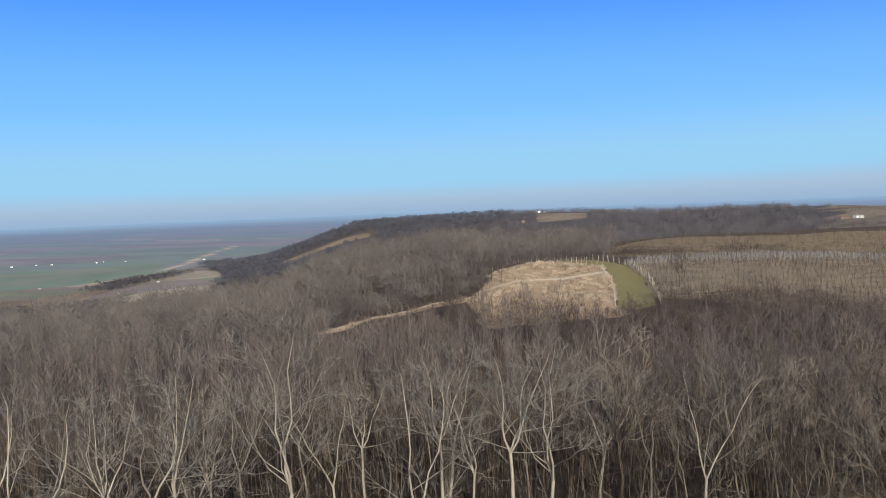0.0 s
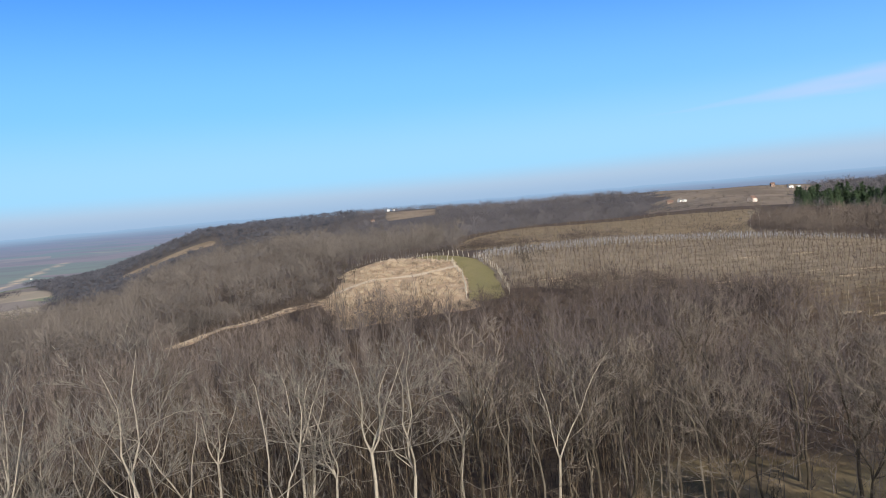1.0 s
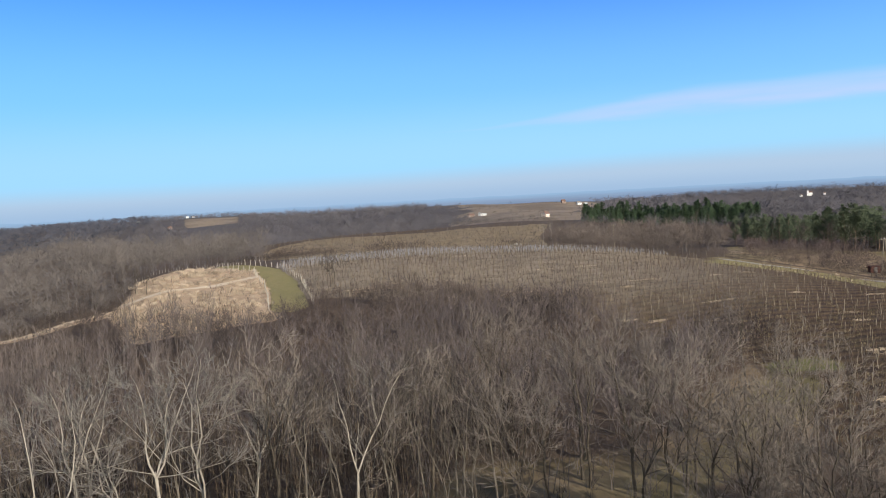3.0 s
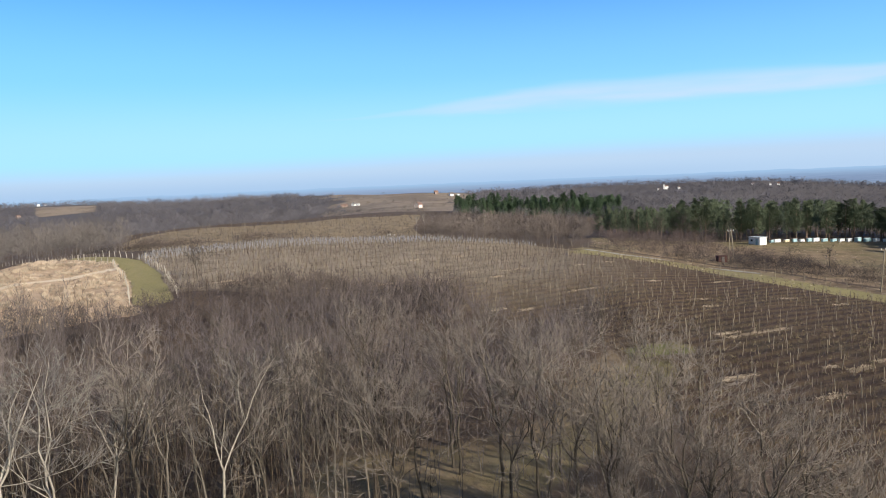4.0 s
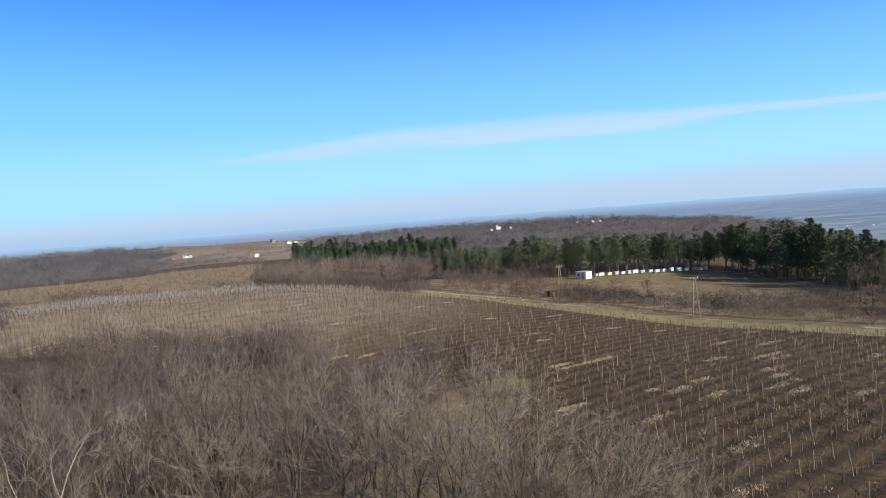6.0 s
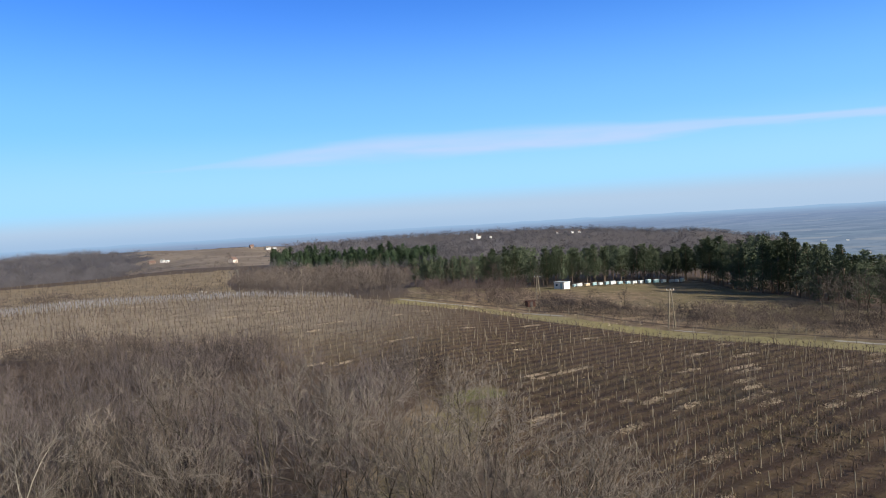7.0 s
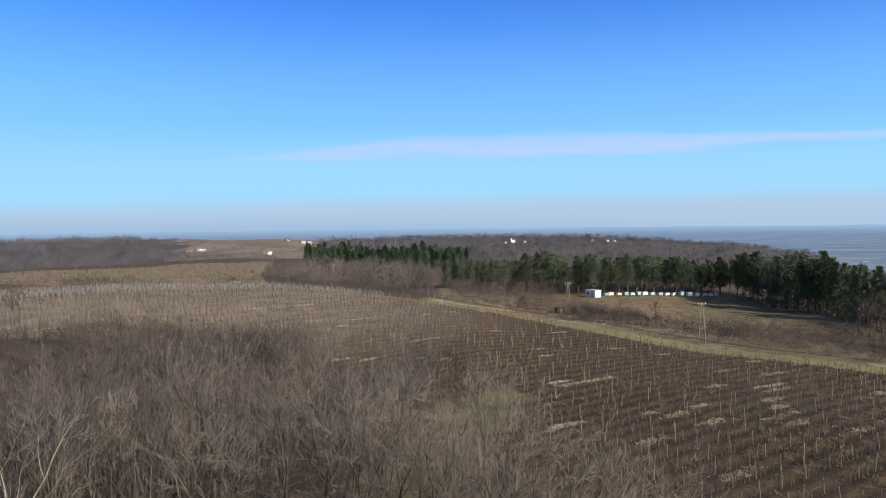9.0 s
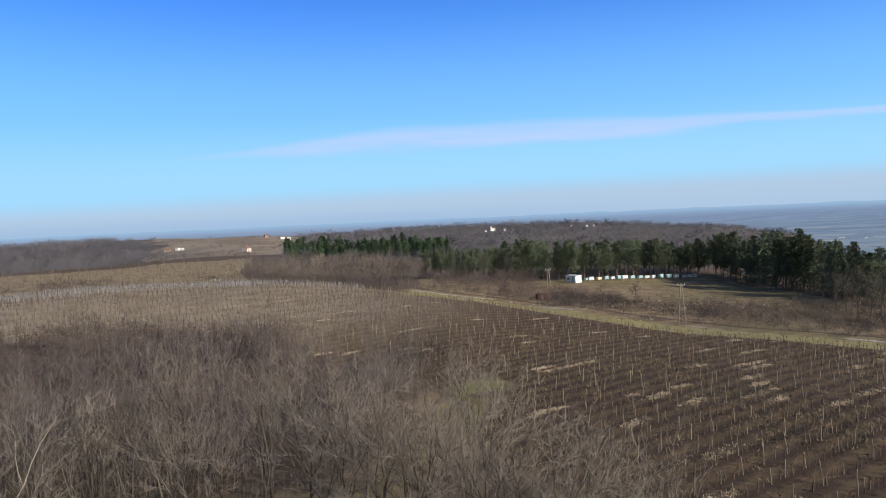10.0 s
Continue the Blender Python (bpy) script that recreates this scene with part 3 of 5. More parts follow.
class Wood:
    """Gathers tapered tubes into one mesh of triangles."""

    def __init__(self):
        self.v, self.f, self.n = [], [], 0

    def tube(self, pts, radii, sides):
        """A tube along pts that ends in a tip."""
        pts = [Vector(p) for p in pts]
        base = self.n
        for i, (p, r) in enumerate(zip(pts[:-1], radii)):
            d = (pts[i + 1] - pts[max(i - 1, 0)]).normalized()
            a = d.orthogonal().normalized()
            b = d.cross(a)
            for s in range(sides):
                q = 2 * math.pi * s / sides
                self.v.append(tuple(p + (a * math.cos(q) + b * math.sin(q)) * r))
        self.v.append(tuple(pts[-1]))
        rings = len(pts) - 1
        for i in range(rings - 1):
            for s in range(sides):
                a, b = base + i * sides + s, base + i * sides + (s + 1) % sides
                self.f += [(a, b, b + sides), (a, b + sides, a + sides)]
        top = base + (rings - 1) * sides
        self.f += [(top + s, top + (s + 1) % sides, base + rings * sides) for s in range(sides)]
        self.n += rings * sides + 1

    def blade(self, p, d, side, length, width):
        """One long leaf-shaped triangle pair, bent at its middle."""
        m = p + d * length * 0.5 + Vector((0, 0, -0.08 * length))
        t = p + d * length
        self.v += [tuple(p), tuple(m + side * width), tuple(m - side * width), tuple(t)]
        n = self.n
        self.f += [(n, n + 1, n + 2), (n + 1, n + 3, n + 2)]
        self.n += 4

    def needle(self, p, d, side, length, width):
        """One spray of needles."""
        self.v += [tuple(p + side * width), tuple(p - side * width), tuple(p + d * length)]
        self.f.append((self.n, self.n + 1, self.n + 2))
        self.n += 3

    def arrays(self):
        return np.array(self.v, np.float32), np.array(self.f, np.int32)

    def mesh(self, name):
        me = flat_mesh(name, *self.arrays())
        me.polygons.foreach_set("use_smooth", np.ones(len(me.polygons), bool))
        return me


def sway(rng, p, d, length, steps, wobble, lift):
    """A wandering line of steps + 1 places."""
    pts, p, d, d0 = [p.copy()], p.copy(), d.copy(), d.copy()
    for _ in range(steps):
        d = (d.lerp(d0, 0.45) + Vector((rng.uniform(-1, 1), rng.uniform(-1, 1), rng.uniform(-0.7, 0.7))) * wobble + Vector((0, 0, lift))).normalized()
        p = p + d * (length / steps)
        pts.append(p.copy())
    return pts


def aside(rng, d, angle):
    a = d.orthogonal().normalized()
    a.rotate(Matrix.Rotation(rng.uniform(0, 2 * math.pi), 3, d))
    return (d * math.cos(angle) + a * math.sin(angle)).normalized()


def along_line(pts, t):
    """The place and direction a share t along a line of places."""
    n = len(pts) - 1
    k = min(int(t * n), n - 1)
    return pts[k].lerp(pts[k + 1], t * n - k), (pts[k + 1] - pts[k]).normalized()


def spray(rng, wood, q, d, length, radius, tips, twig):
    """A branchlet with its fine twigs."""
    pts = sway(rng, q, d, length, 2, 0.22, 0.12)
    wood.tube(pts, [radius, radius * 0.7], 3)
    for _ in range(tips):
        p, w = along_line(pts, rng.uniform(0.15, 1.0))
        dd = (aside(rng, w, rng.uniform(0.3, 0.85)) + Vector((0, 0, 0.25))).normalized()
        wood.tube([p, p + dd * length * rng.uniform(0.25, 0.6)], [twig * rng.uniform(0.7, 1.1)], 3)


def bare_tree(seed, height, spec):
    """Trunk and crown meshes of a leafless tree standing at the origin: leaders from a fork, laterals, branchlets, twigs."""
    rng = random.Random(seed)
    trunk, crown = Wood(), Wood()
    fork, r0, twig = height * rng.uniform(*spec["fork"]), spec["girth"] * height, spec["twig"]
    lean = Vector((rng.uniform(-1, 1), rng.uniform(-1, 1), 0)) * spec["lean"]
    pts = sway(rng, Vector((0, 0, -0.4)), (Vector((0, 0, 1)) + lean).normalized(), fork + 0.4, 7, spec["bend"], 0.06)
    trunk.tube(pts + [pts[-1] + (pts[-1] - pts[-2]) * 0.3], [r0 * 1.35] + [r0 * (1.1 - 0.06 * i) for i in range(1, 8)], 7)
    top, d0 = pts[-1], (pts[-1] - pts[-2]).normalized()
    leaders = rng.randint(*spec["leaders"])
    spin = rng.uniform(0, 6.28)
    for i in range(leaders):
        a = spin + 6.283 * i / leaders + rng.uniform(-0.6, 0.6)
        tilt = rng.uniform(0.05, 0.18) if leaders == 1 else rng.uniform(*spec["spread"])
        d = (Vector((math.cos(a) * math.sin(tilt), math.sin(a) * math.sin(tilt), math.cos(tilt))) + d0 * 0.25).normalized()
        long = (height - fork) * rng.uniform(0.82, 1.05)
        r1 = r0 * (0.68 if leaders == 1 else 0.52)
        line = sway(rng, top, d, long, 7, 0.3, 0.05)
        trunk.tube(line, [r1 * (1 - 0.13 * k) for k in range(7)], 5)
        count = rng.randint(*spec["laterals"])
        for j in range(count):
            t = (j + rng.random()) / count * 0.93
            q, w = along_line(line, t)
            reach = long * (0.66 - 0.42 * t) * rng.uniform(0.65, 1.2)
            r2 = max(r1 * (1 - 0.8 * t) * rng.uniform(0.4, 0.6), twig * 1.4)
            side = sway(rng, q, aside(rng, w, rng.uniform(0.55, 1.15)), reach, 4, 0.34, 0.06)
            (trunk if t < 0.45 else crown).tube(side, [r2 * (1 - 0.2 * k) for k in range(4)], 3)
            for _ in range(spec["sprays"]):
                u = rng.uniform(0.2, 1.0)
                q2, w2 = along_line(side, u)
                spray(rng, crown, q2, aside(rng, w2, rng.uniform(0.4, 1.0)), reach * rng.uniform(0.25, 0.5) * (1.2 - 0.4 * u), max(r2 * 0.45, twig * 1.15), spec["tips"], twig)
    for i in range(spec["low"]):
        q, w = along_line(pts, rng.uniform(0.3, 0.95))
        side = sway(rng, q, aside(rng, w, rng.uniform(0.7, 1.3)), height * rng.uniform(0.08, 0.2), 4, 0.3, 0.1)
        crown.tube(side, [r0 * 0.2, r0 * 0.17, r0 * 0.13, r0 * 0.1], 3)
        for _ in range(4):
            q2, w2 = along_line(side, rng.uniform(0.3, 1.0))
            spray(rng, crown, q2, aside(rng, w2, rng.uniform(0.4, 0.9)), height * 0.05, twig * 1.2, 3, twig)
    tall = max(v[2] for v in crown.v)
    for w in (trunk, crown):
        w.v = [(x, y, z * height / tall) for x, y, z in w.v]
    return trunk, crown


def small_tree(seed, height, stems, laterals, tips, width, spread=0.3, low=0.25):
    """A sapling of one or more slender upright stems with ascending twigs, as one Wood."""
    rng = random.Random(seed)
    wood = Wood()
    for _ in range(stems):
        d = Vector((rng.uniform(-1, 1) * spread, rng.uniform(-1, 1) * spread, 1)).normalized()
        h = height * rng.uniform(0.72, 1.0)
        pts = sway(rng, Vector((rng.uniform(-0.3, 0.3), rng.uniform(-0.3, 0.3), -0.3)), d, h, 4, 0.12, 0.05)
        wood.tube(pts, [width * (1.5 - 0.33 * i) for i in range(4)], 3)
        for j in range(laterals):
            t = low + (0.97 - low) * (j + rng.random()) / laterals
            q, w = along_line(pts, t)
            reach = h * (0.34 - 0.2 * t) * rng.uniform(0.7, 1.3)
            side = sway(rng, q, aside(rng, w, rng.uniform(0.4, 0.9)), reach, 2, 0.2, 0.2)
            wood.tube(side, [width * 0.6, width * 0.45], 3)
            for _ in range(tips):
                p, w2 = along_line(side, rng.uniform(0.2, 1.0))
                dd = (aside(rng, w2, rng.uniform(0.25, 0.7)) + Vector((0, 0, 0.3))).normalized()
                wood.needle(p, dd, dd.orthogonal().normalized(), reach * rng.uniform(0.4, 0.75), width * rng.uniform(0.34, 0.5))
    return wood


def stem_clump(seed, height, stems, twigs, spec):
    """A thicket of slender stems from one stool, as one Wood."""
    rng = random.Random(seed)
    wood = Wood()
    for _ in range(stems):
        d = Vector((rng.uniform(-1, 1) * spec, rng.uniform(-1, 1) * spec, 1)).normalized()
        p = Vector((rng.uniform(-0.5, 0.5), rng.uniform(-0.5, 0.5), -0.2))
        h = height * rng.uniform(0.65, 1.0)
        r = 0.0036 * h + 0.007
        pts = sway(rng, p, d, h, 4, 0.13, 0.05)
        wood.tube(pts, [r * (1 - 0.2 * i) for i in range(4)], 3)
        for _ in range(twigs):
            t = rng.uniform(0.25, 1.0)
            k = min(int(t * 4), 3)
            q = pts[k].lerp(pts[k + 1], t * 4 - k)
            dd = aside(rng, (pts[k + 1] - pts[k]).normalized(), rng.uniform(0.4, 1.0))
            wood.tube([q, q + (dd + Vector((0, 0, 0.2))) * h * rng.uniform(0.08, 0.24)], [r * 0.5], 3)
    return wood


def brush_tree(seed, height, limbs, twigs, width, spread=0.34):
    """A leafless tree as it shows far off: bent limbs in an egg-shaped crown, each with its twigs."""
    rng = random.Random(seed)
    wood = Wood()
    wood.tube([(0, 0, -0.5), (rng.uniform(-0.03, 0.03) * height, rng.uniform(-0.03, 0.03) * height, height * 0.5)], [width * (1.2 if twigs > 6 else 0.7)], 3)
    for i in range(limbs):
        a, up = 6.283 * i / limbs + rng.uniform(-0.6, 0.6), rng.uniform(-0.3, 1.0)
        flat = math.sqrt(max(1 - up * up, 0.05)) * rng.uniform(0.6, 1.1)
        tip = Vector((math.cos(a) * flat * height * spread, math.sin(a) * flat * height * spread, height * (0.62 + 0.38 * up * rng.uniform(0.75, 1.05))))
        root = Vector((0, 0, height * rng.uniform(0.25, 0.48)))
        bend = root.lerp(tip, 0.5) + Vector((rng.uniform(-0.06, 0.06), rng.uniform(-0.06, 0.06), rng.uniform(-0.08, 0.03))) * height
        wood.tube([root, bend, tip], [width, width * 0.7], 3)
        for _ in range(twigs):
            t = rng.uniform(0.2, 1.0)
            q = root.lerp(bend, t * 2) if t < 0.5 else bend.lerp(tip, t * 2 - 1)
            d = (Vector((rng.gauss(0, 0.6), rng.gauss(0, 0.6), rng.gauss(0.75, 0.5))) + (tip - root).normalized() * 0.5).normalized()
            wood.tube([q, q + d * height * rng.uniform(0.08, 0.2)], [width * rng.uniform(0.4, 0.65)], 3)
    return wood


def soft_tree(seed, height, sprays, size, width, spread=0.45, low=0.3):
    """A leafless tree as it shows from far: a rounded crown of many fine sprays of twigs."""
    rng = random.Random(seed)
    wood = Wood()
    top = height * 0.6
    wood.tube([(0, 0, -0.5), (rng.uniform(-0.3, 0.3), rng.uniform(-0.3, 0.3), top)], [width * 0.8], 3)
    lumps = []
    for _ in range(4):
        a, q = rng.uniform(0, 6.283), rng.uniform(0.0, 0.22)
        lumps.append((Vector((math.cos(a) * q * height, math.sin(a) * q * height, height * rng.uniform(low + 0.2, 0.72))), height * rng.uniform(0.2, 0.3)))
    for i in range(sprays):
        c, reach = lumps[i % 4]
        d = Vector((rng.gauss(0, 1), rng.gauss(0, 1), rng.gauss(0.25, 0.8))).normalized()
        p = c + Vector((d.x * spread / 0.45, d.y * spread / 0.45, d.z)) * reach * rng.uniform(0.45, 1.0)
        way = (d + Vector((rng.gauss(0, 0.5), rng.gauss(0, 0.5), rng.gauss(0.6, 0.4)))).normalized()
        wood.needle(p, way, way.orthogonal().normalized(), size * rng.uniform(0.6, 1.3), width * rng.uniform(0.6, 1.2))
    return wood


def pine(seed, height, tufts, size, low=0.35):
    """Trunk and needle crown of a pine."""
    rng = random.Random(seed)
    trunk, crown = Wood(), Wood()
    pts = sway(rng, Vector((0, 0, -0.4)), Vector((0, 0, 1)), height * 0.97, 6, 0.03, 0.06)
    r0 = 0.014 * height
    trunk.tube(pts, [r0 * (1 - 0.13 * i) for i in range(6)], 6)
    boughs = 26
    for b in range(boughs):
        t = low + (1 - low) * (b + rng.random()) / boughs
        k = min(int(t * 6), 5)
        q = pts[k].lerp(pts[k + 1], t * 6 - k)
        reach = height * 0.2 * (1.12 - (t - low) / (1 - low)) ** 0.6 * rng.uniform(0.45, 1.15)
        a = rng.uniform(0, 6.283)
        d = Vector((math.cos(a), math.sin(a), rng.uniform(0.0, 0.5))).normalized()
        e = q + d * reach
        trunk.tube([q, q.lerp(e, 0.6) + Vector((0, 0, -0.1)), e], [r0 * 0.25, r0 * 0.15], 3)
        pads = [q.lerp(e, u) + Vector((rng.gauss(0, 0.15), rng.gauss(0, 0.15), rng.gauss(0.03, 0.12))) * reach for u in (0.3, 0.55, 0.8, 1.0)]
        for k in range(tufts // boughs):
            c = pads[k % 4] + Vector((rng.gauss(0, 1), rng.gauss(0, 1), rng.gauss(0.1, 0.7))) * min(reach * 0.32, 1.0)
            for _ in range(4):
                dd = Vector((rng.gauss(0, 1), rng.gauss(0, 1), rng.gauss(0.5, 0.6))).normalized()
                crown.needle(c, dd, dd.orthogonal().normalized(), size * rng.uniform(0.6, 1.2), size * 0.2)
    return trunk, crown


def scatter(seed, az0, az1, r0, r1, gap, keep=None):
    """Uneven places about gap apart within a sector, as rows of x, y."""
    rng = np.random.default_rng(seed)
    span = np.array([at(az, r) for az in np.linspace(az0, az1, 40) for r in (r0, r1)])
    lo, hi = span.min(0), span.max(0)
    gx, gy = np.meshgrid(np.arange(lo[0], hi[0] + gap, gap), np.arange(lo[1], hi[1] + gap, gap))
    p = np.stack([gx.ravel(), gy.ravel()], -1)
    p += rng.uniform(-0.55, 0.55, p.shape) * gap
    az, r = polar(p[:, 0], p[:, 1])
    p = p[(az > az0) & (az < az1) & (r > r0) & (r < r1)]
    if keep is not None:
        p = p[keep(p[:, 0], p[:, 1], rng)]
    return p


def open_ground(x, y, limit=0.35):
    c = covers(x, y)
    return np.maximum.reduce([c["vine"], c["vine2"], c["dry"], c["green"], c["meadow"], c["fields"], c["flat"]]) < limit


def forest(name, label, category, places, kinds, material, seed, size=(0.8, 1.15), sink=0.0, swell=0.12):
    """Many alike plants joined into one object."""
    rng = np.random.default_rng(seed)
    vs, fs, base = [], [], 0
    arrays = [k.arrays() for k in kinds]
    z = land(places[:, 0], places[:, 1]) - sink
    which, turn, grow = rng.integers(0, len(kinds), len(places)), rng.uniform(0, 6.283, len(places)), rng.uniform(*size, len(places)) * (1 + swell * rolls(places[:, 0], places[:, 1], 7.5))
    for i in range(len(kinds)):
        pick = which == i
        if not pick.any():
            continue
        v, f = arrays[i]
        c, s, g = np.cos(turn[pick])[:, None], np.sin(turn[pick])[:, None], grow[pick][:, None]
        wide = g * rng.uniform(0.85, 1.2, (pick.sum(), 1))
        q = np.stack([(v[:, 0] * c - v[:, 1] * s) * wide + places[pick, 0][:, None], (v[:, 0] * s + v[:, 1] * c) * wide + places[pick, 1][:, None], v[:, 2] * g + z[pick][:, None]], -1)
        vs.append(q.reshape(-1, 3))
        fs.append((f[None] + base + (np.arange(pick.sum()) * len(v))[:, None, None]).reshape(-1, 3))
        base += pick.sum() * len(v)
    me = flat_mesh(name, np.concatenate(vs), np.concatenate(fs))
    me.materials.append(material)
    return tagged(new(name, me), label, category, kind="stuff")


def stand(kind, x, y, turn, scale, group):
    """A copy of a built tree on the ground at x, y."""
    m = Matrix.Translation((x, y, float(land(x, y)))) @ Matrix.Rotation(turn, 4, "Z")
    ob = copy_thing(kind, m)
    ob.scale = (scale, scale, scale)
    return tagged(ob, group=group)


def tree_kind(name, label, group, trunk, crown, bark, twig, place):
    x, y, turn, scale = place
    ob = thing(name, (x, y, float(land(x, y))), label, "tree", group, turn, scale)
    part("trunk", trunk.mesh("trunk"), bark, ob)
    part("crown", crown.mesh("crown"), twig, ob)
    return ob


# ---- the wood below the lookout ----
PALE = dict(bend=0.15, fork=(0.45, 0.62), girth=0.0078, lean=0.07, leaders=(2, 4), laterals=(6, 9), spread=(0.2, 0.55), sprays=8, tips=5, twig=0.0122, low=4)
BACK = dict(bend=0.15, fork=(0.4, 0.6), girth=0.0062, lean=0.1, leaders=(1, 3), laterals=(6, 8), spread=(0.2, 0.5), sprays=5, tips=4, twig=0.0128, low=3)
SLIM = dict(bend=0.14, fork=(0.38, 0.58), girth=0.0085, lean=0.1, leaders=(1, 3), laterals=(7, 9), spread=(0.2, 0.5), sprays=7, tips=5, twig=0.014, low=2)
MEADOW = dict(bend=0.12, fork=(0.3, 0.5), girth=0.012, lean=0.06, leaders=(1, 3), laterals=(8, 11), spread=(0.15, 0.4), sprays=7, tips=4, twig=0.026, low=2)
TALL = [(0, -40.6, 37, 16.1), (1, -38.3, 38.5, 16.3), (2, -30.4, 36, 17.3), (3, -22.2, 37, 15.9), (4, -20.0, 43, 14.6), (5, -19.0, 44, 14.5), (4, -14.9, 38, 15.7), (2, -11.2, 38.5, 15.7), (5, -0.6, 42, 13.4), (6, -44.0, 40, 14.8), (3, -48.2, 39, 15.8), (4, -25.6, 47, 12.2), (5, -34.1, 46, 12.9), (6, -8.4, 47, 13.0), (5, -28.0, 42, 12.6), (6, -36.2, 43, 13.4), (4, -17.0, 41, 12.6), (0, -52.0, 40, 15.0)]


def near_wood():
    global PALE_KINDS
    kinds = []
    for i in range(7):
        trunk, crown = bare_tree(11 + i, 15.0, PALE)
        first = next(t for t in TALL if t[0] == i)
        x, y = at(first[1], first[2])
        kinds.append(tree_kind("bare_tree", "tall leafless tree with pale grey bark in the wood below", "pale trees of the near wood", trunk, crown, BARK_PALE, TWIG_PALE, (x, y, 0.0, first[3] / 15.0)))
    used = set()
    for k, az, r, h in TALL:
        if k not in used:
            used.add(k)
            continue
        x, y = at(az, r)
        stand(kinds[k], x, y, az * 1.7, h / 15.0, "pale trees of the near wood")
    rng = random.Random(5)
    for x, y in scatter(7, -70, -8, 40, 64, 20, lambda x, y, g: open_ground(x, y)):
        stand(kinds[rng.randrange(7)], x, y, rng.uniform(0, 6.28), rng.uniform(0.6, 0.84), "pale trees of the near wood")
    back = []
    dark = [(-4.3, 41, 14.2), (-2.2, 42, 13.4), (2.1, 44, 13.2), (4.0, 46, 12.5), (6.5, 45, 12.4), (9.5, 47, 12.0), (0.8, 49, 12.0)]
    spots = scatter(9, -62, 9, 40, 80, 4.9, lambda x, y, g: open_ground(x, y))
    rng.shuffle(order := list(spots))
    for i, (x, y) in enumerate(order):
        if i < 5:
            trunk, crown = bare_tree(31 + i, 13.0, BACK)
            back.append(tree_kind("bare_tree", "grey-brown leafless tree deeper in the wood", "darker trees of the near wood", trunk, crown, BARK_MID, TWIG_BACK, (x, y, 0.0, 0.8)))
        else:
            stand(back[rng.randrange(5)], x, y, rng.uniform(0, 6.28), rng.uniform(0.55, 0.9), "darker trees of the near wood")
    for az, r, h in dark:
        x, y = at(az, r)
        stand(back[rng.randrange(5)], x, y, rng.uniform(0, 6.28), h / 13.0, "darker trees of the near wood")
    # slender dark trees along the clearing
    slim = []
    spots = [(19.1, 47, 14.3), (13.4, 50, 10.4), (21.8, 46, 12.6), (27.6, 41, 12.8), (31.9, 39, 12.8), (36.4, 38, 12.2), (33.8, 42, 12.2), (29.6, 44, 12.4), (39.6, 40, 11.8), (25.0, 43, 12.8), (43.0, 39, 10.8), (2.2, 44, 13.0), (3.6, 45, 13.4), (7.6, 50, 11.7), (-6.3, 46, 15.5)]
    for x, y in scatter(10, 5, 46, 37, 52, 5.7):
        az, r = polar(x, y)
        spots.append((az, r, float(np.interp(az, [3, 20, 28, 36, 43, 50], [11.5, 12.0, 12.4, 11.6, 10.4, 8.5])) * rng.uniform(0.72, 1.05)))
    for x, y in scatter(12, 8, 35, 48, 78, 6.2, lambda x, y, g: (covers(x, y)["vine"] < 0.2)):
        az, r = polar(x, y)
        spots.append((az, r, float(np.interp(az, [4, 14, 26, 35], [12.0, 13.0, 12.0, 9.5])) * rng.uniform(0.7, 1.1)))
    for i in range(4):
        trunk, crown = bare_tree(41 + i, 12.0, SLIM)
        az, r, h = spots[i]
        x, y = at(az, r)
        slim.append(tree_kind("slender_tree", "slender leafless tree with dark bark beside the grassy clearing", "slender trees by the clearing", trunk, crown, BARK_DARK, TWIG_DARK, (x, y, 0.0, h / 12.0)))
    for az, r, h in spots[4:]:
        x, y = at(az, r)
        stand(slim[rng.randrange(4)], x, y, rng.uniform(0, 6.28), h / 12.0, "slender trees by the clearing")
    for x, y in scatter(8, 6, 32, 74, 104, 9.0, lambda x, y, g: open_ground(x, y)):
        stand(back[rng.randrange(5)], x, y, rng.uniform(0, 6.28), rng.uniform(0.4, 0.62), "slender trees by the clearing")
    PALE_KINDS = kinds
    # undergrowth and thicket
    poles = [stem_clump(60 + i, 6.5, 5, 10, 0.25) for i in range(5)]
    p = scatter(21, -75, 14, 44, 74, 2.1, lambda x, y, g: open_ground(x, y))
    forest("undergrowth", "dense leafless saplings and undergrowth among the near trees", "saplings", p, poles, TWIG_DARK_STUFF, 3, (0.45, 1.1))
    thick = [small_tree(80 + i, 7.5, 3, 8, 5, 0.03, 0.22) for i in range(6)]
    rods = [stem_clump(70 + i, 7.5, 4, 4, 0.1) for i in range(5)]
    p = scatter(27, -75, 12, 44, 74, 2.6, lambda x, y, g: open_ground(x, y))
    forest("saplings", "slim upright tan saplings among the near trees", "saplings", p, rods, SAPLING, 34, (0.6, 1.35))
    bushes = [brush_tree(180 + i, 6.2, 8, 8, 0.04, 0.4) for i in range(6)]
    p = scatter(25, -12, 31, 64, 128, 2.6, lambda x, y, g: open_ground(x, y) & (g.random(len(x)) < np.clip((33 - polar(x, y)[0]) / 8, 0, 1)))
    forest("bushes", "rounded purplish-brown leafless bushes before the vineyard", "bushes", p, bushes, TWIG_MID, 32, (0.45, 1.05), swell=0.4)
    trees = [small_tree(190 + i, 9.5, 2, 9, 6, 0.042, 0.12, 0.35) for i in range(6)]
    p = scatter(26, -75, -11, 64, 130, 3.4, lambda x, y, g: open_ground(x, y))
